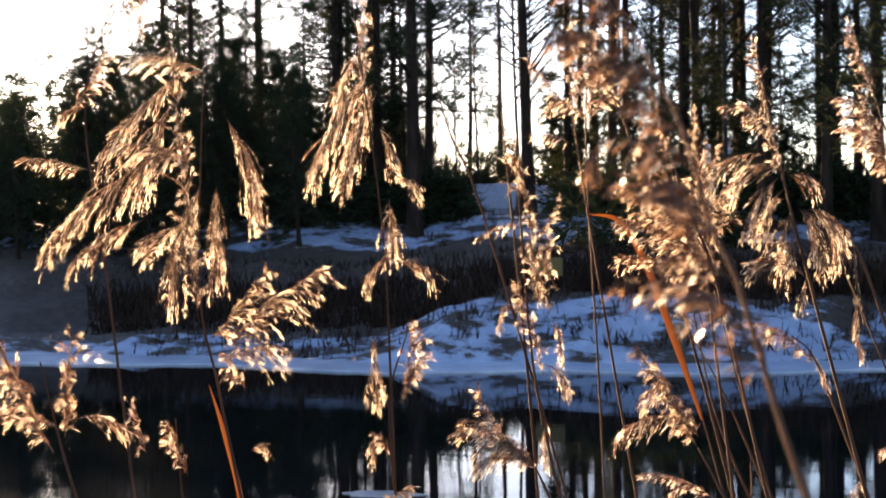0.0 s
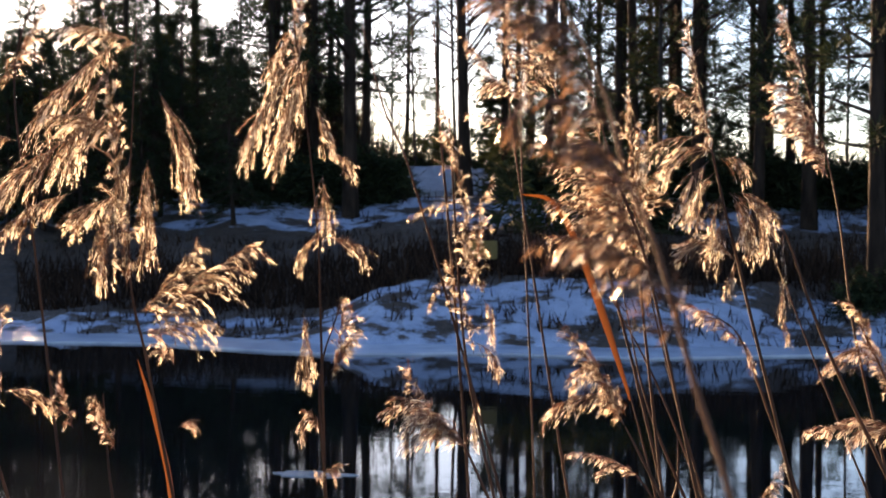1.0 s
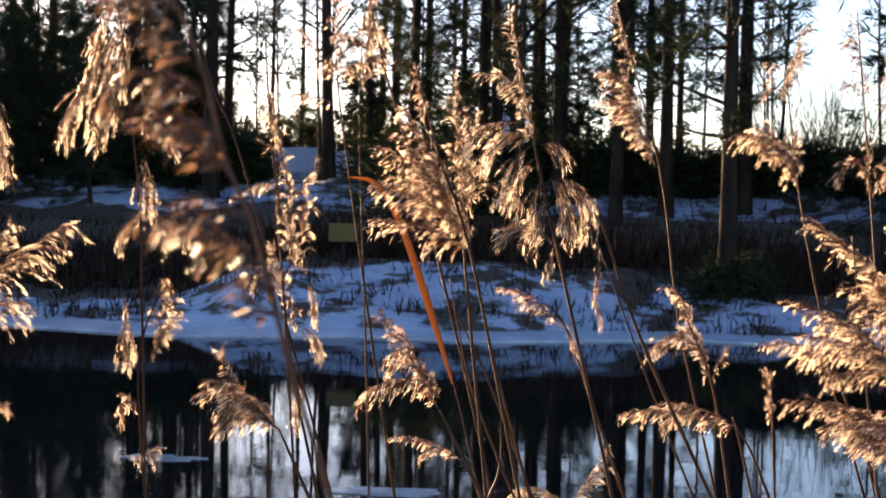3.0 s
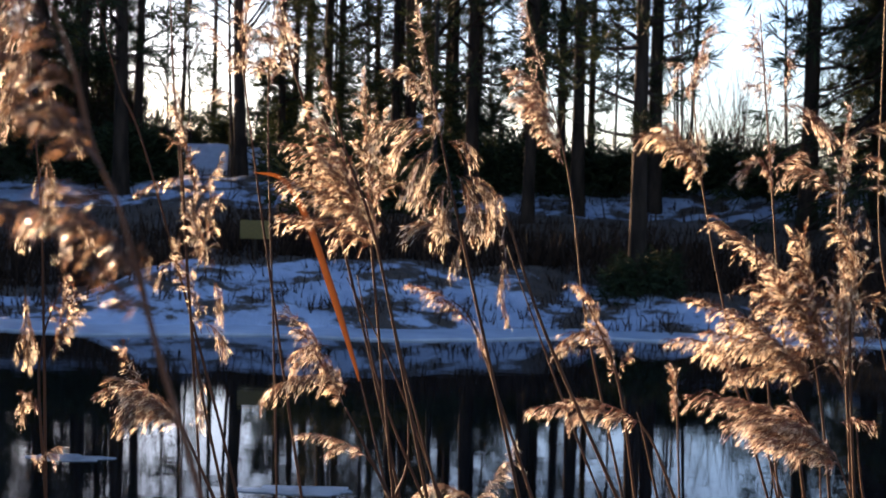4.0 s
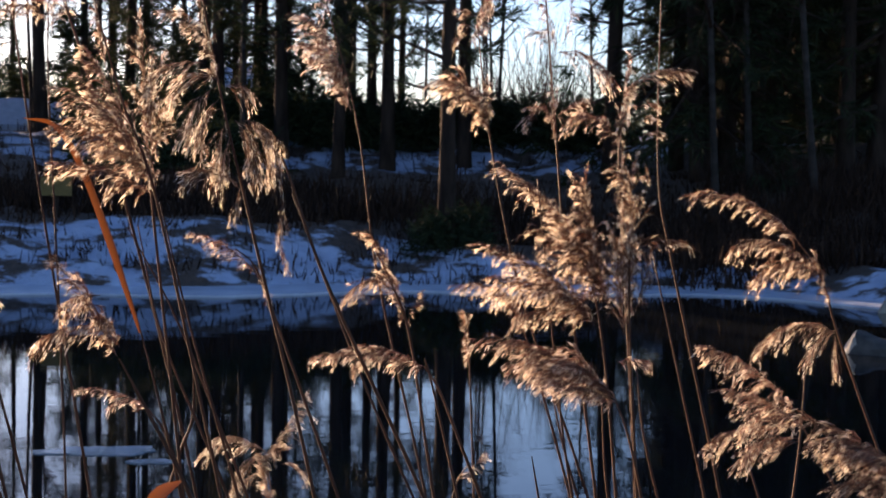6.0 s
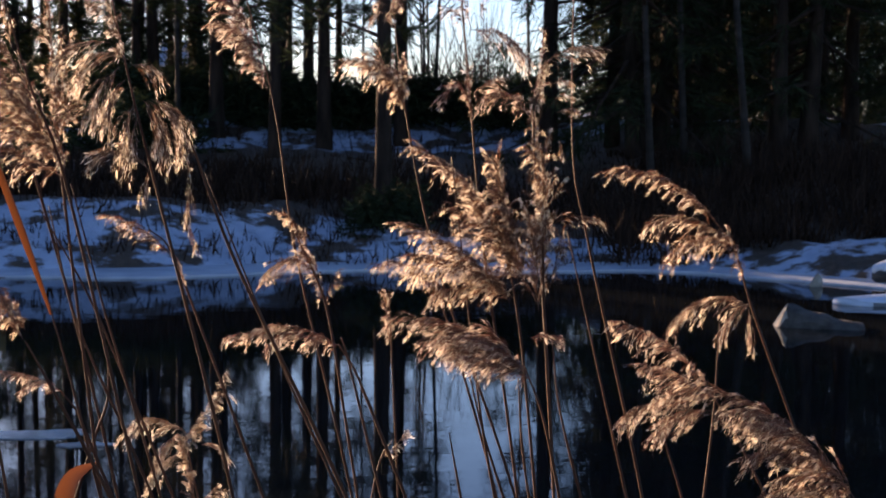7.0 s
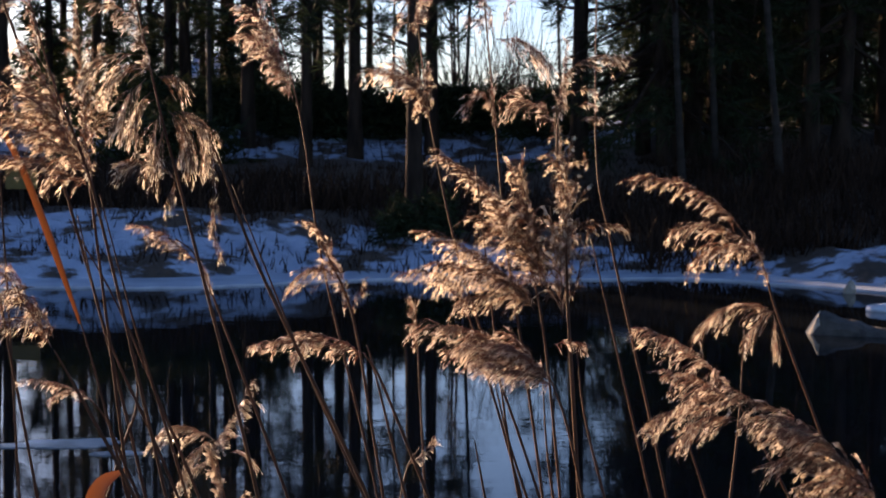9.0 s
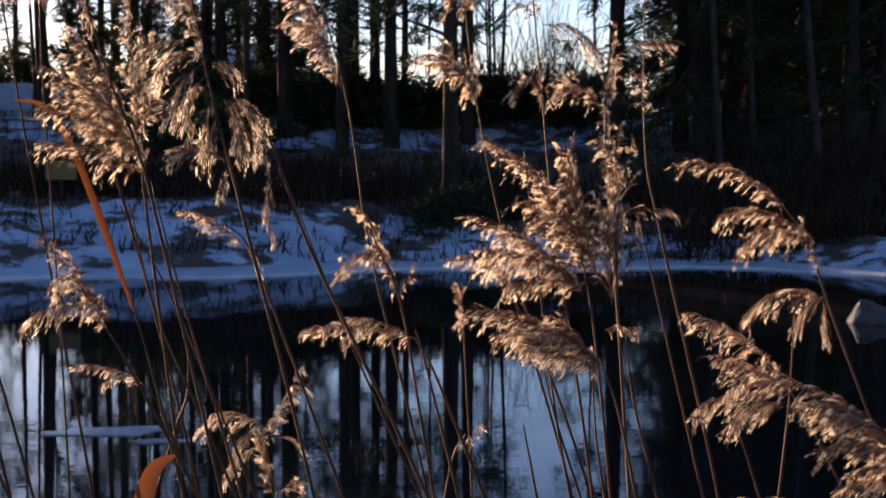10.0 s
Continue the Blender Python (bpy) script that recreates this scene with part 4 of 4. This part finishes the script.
reed(2.3, "pale", [(-0.73, 1.038), (-0.737, 1.297), (-0.748, 1.536), (-0.798, 1.945)],
    [(-0.78, 1.745, -0.8, 1.965, 0, 0.0324),
     (-0.769, 1.805, -0.872, 1.613, 0.0133, 0.0496),
     (-0.759, 1.774, -0.826, 1.592, 0.0076, 0.0419),
     (-0.749, 1.705, -0.732, 1.65, 0.0057, 0.0343),
     (-0.722, 1.622, -0.676, 1.592, 0.0114, 0.0267),
     (-0.731, 1.583, -0.719, 1.491, 0, 0.0515),
     (-0.732, 1.484, -0.778, 1.436, 0.0076, 0.0267),
     (-0.722, 1.474, -0.658, 1.434, 0.0172, 0.0248),
     (-0.767, 1.347, -0.752, 1.222, 0, 0.0343),
     (-0.749, 1.177, -0.77, 1.137, 0.0057, 0.0286),
     (-0.781, 1.835, -0.824, 1.757, 0.0076, 0.0343)])
reed(2.4, "gold", [(-1.276, 1), (-1.328, 1.436), (-1.37, 1.775), (-1.307, 1.979)],
    [(-1.394, 1.77, -1.313, 1.947, -0.008, 0.0358),
     (-1.37, 1.775, -1.43, 1.76, 0.008, 0.0279),
     (-1.255, 1.901, -1.247, 1.997, 0, 0.0298),
     (-1.32, 1.914, -1.306, 2.001, 0, 0.0298)])
reed(1.9, "tan", [(-1.116, 1.078), (-1.152, 1.191), (-1.188, 1.33)],
    [(-1.16, 1.191, -1.225, 1.436, -0.0063, 0.0409),
     (-1.14, 1.217, -1.111, 1.383, 0, 0.0394),
     (-1.197, 1.278, -1.276, 1.33, 0.011, 0.0346),
     (-1.123, 1.244, -1.055, 1.223, 0.011, 0.0268),
     (-1.152, 1.226, -1.238, 1.259, 0.0142, 0.0378)])
reed(2.2, "brown", [(-1.082, 1.017), (-1.091, 1.086), (-1.1, 1.204)],
    [(-1.08, 1.106, -1.105, 1.204, 0, 0.0328),
     (-1.152, 1.144, -1.19, 1.228, 0, 0.031),
     (-0.973, 1.255, -1.003, 1.314, 0, 0.0365),
     (-0.964, 1.148, -0.933, 1.158, 0.0055, 0.0182)])
reed(2.2, "tan", [(-0.698, 1.013), (-0.711, 1.235), (-0.676, 1.364)],
    [(-0.69, 1.239, -0.668, 1.381, -0.0055, 0.0365),
     (-0.687, 1.272, -0.643, 1.324, -0.0036, 0.0164),
     (-0.719, 1.143, -0.738, 1.188, 0.0055, 0.0201),
     (-0.717, 1.06, -0.672, 1.098, 0.0091, 0.0237)])
reed(3.2, "pale", [(-0.478, 1.189), (-0.501, 1.723), (-0.486, 2.028)],
    [(-0.497, 1.763, -0.483, 2.015, 0, 0.0477),
     (-0.502, 1.79, -0.59, 1.816, 0.0265, 0.0398),
     (-0.492, 1.79, -0.443, 1.883, -0.0053, 0.0398)])
reed(3, "tan", [(0.446, 0.967), (0.435, 1.162)],
    [(0.442, 1.04, 0.428, 1.174, 0, 0.0323)])
reed(2.5, "stem", [(0.836, 0.959), (0.751, 1.312), (0.718, 1.498), (0.716, 1.909)], [])
reed(2.5, "stem", [(-0.507, 1.215), (-0.619, 1.593), (-0.67, 1.714), (-0.714, 1.875)], [])
reed(2.5, "stem", [(-0.551, 1.544), (-0.567, 1.717), (-0.576, 1.88)], [])
reed(2.5, "stem", [(-0.335, 1.704), (-0.351, 1.754), (-0.382, 1.886)], [])
reed(2.5, "stem", [(-0.058, 0.955), (-0.158, 1.204), (-0.244, 1.367)], [])
reed(2.4, "stem", [(0.586, 0.821), (0.538, 0.968), (0.507, 1.092)], [])
reed(2.4, "stem", [(0.628, 0.819), (0.609, 0.945), (0.6, 1.069)], [])
reed(2.4, "stem", [(0.503, 0.824), (0.487, 0.908), (0.475, 0.972)], [])
reed(2.4, "stem", [(0.729, 0.814), (0.679, 1.005), (0.662, 1.129)], [])
reed(2.4, "stem", [(0.815, 0.811), (0.747, 1.086), (0.686, 1.334)], [])
reed(2.4, "stem", [(0.565, 0.822), (0.528, 1.03), (0.474, 1.465)], [])
reed(2.4, "stem", [(0.294, 0.833), (0.176, 1.1), (0.045, 1.434)], [])
reed(2.4, "stem", [(0.355, 0.851), (0.295, 1.097), (0.28, 1.147)], [])
reed(2.4, "stem", [(0.924, 0.806), (0.889, 0.914), (0.855, 1)], [])
reed(2.4, "stem", [(0.952, 0.805), (0.97, 0.996), (0.977, 1.165)], [])
reed(2.4, "stem", [(-0.065, 0.987), (-0.127, 1.204), (-0.179, 1.415)], [])
reed(2.4, "stem", [(-0.093, 0.988), (-0.174, 1.185), (-0.216, 1.377)], [])
reed(2.4, "stem", [(-0.14, 0.99), (-0.121, 1.048), (-0.121, 1.136)], [])
# stalks that bear the withered leaves
reed(2.25, "stem", [(-0.13, 0.95), (-0.165, 1.1), (-0.197, 1.222)], [])
reed(2.2, "stem", [(-0.215, 0.62), (-0.207, 0.74), (-0.2, 0.828)], [])
reed(2.2, "stem", [(-0.955, 0.72), (-0.96, 0.85), (-0.967, 0.962)], [])


def blade(y, marks, wide, turn=0.6):
    """A long withered leaf, folded along its midrib."""
    thing = new("reed_leaf")
    line = smooth_line([Vector((x, y, z)) for x, z in marks], 10)
    foot = line[0].copy()
    thing.location = foot
    verts, faces = [], []
    n = len(line)
    for i, p in enumerate(line):
        s = i / (n - 1)
        d = (line[min(i + 1, n - 1)] - line[max(i - 1, 0)]).normalized()
        side = Vector((d.z, -turn, -d.x)).normalized()
        w = wide * 0.5 * min(1, 0.35 + s * 3) * (1 - s ** 3) + 0.0005
        fold = d.cross(side).normalized() * w * 0.35
        for q in (-1, 0, 1):
            verts.append(p - foot + side * w * q + (fold if q == 0 else Vector()))
        if i:
            b = i * 3
            faces.extend(((b - 3, b - 2, b + 1, b), (b - 2, b - 1, b + 2, b + 1)))
    part("leaf_blade", mesh_of("leaf_blade", verts, faces, LEAF, True), thing)
    tagged(thing, "long withered orange reed leaf, folded along its rib", "leaf", "withered leaves among the reeds")


blade(2.25, [(-0.195, 1.21), (-0.245, 1.36), (-0.288, 1.475), (-0.328, 1.538), (-0.378, 1.55)], 0.017, 0.8)
blade(2.2, [(-0.201, 0.819), (-0.178, 0.908), (-0.16, 0.957), (-0.123, 0.981)], 0.0365, 0.5)
blade(2.2, [(-0.967, 0.952), (-0.981, 1.069), (-1.011, 1.186), (-1.036, 1.264)], 0.0155, 0.5)
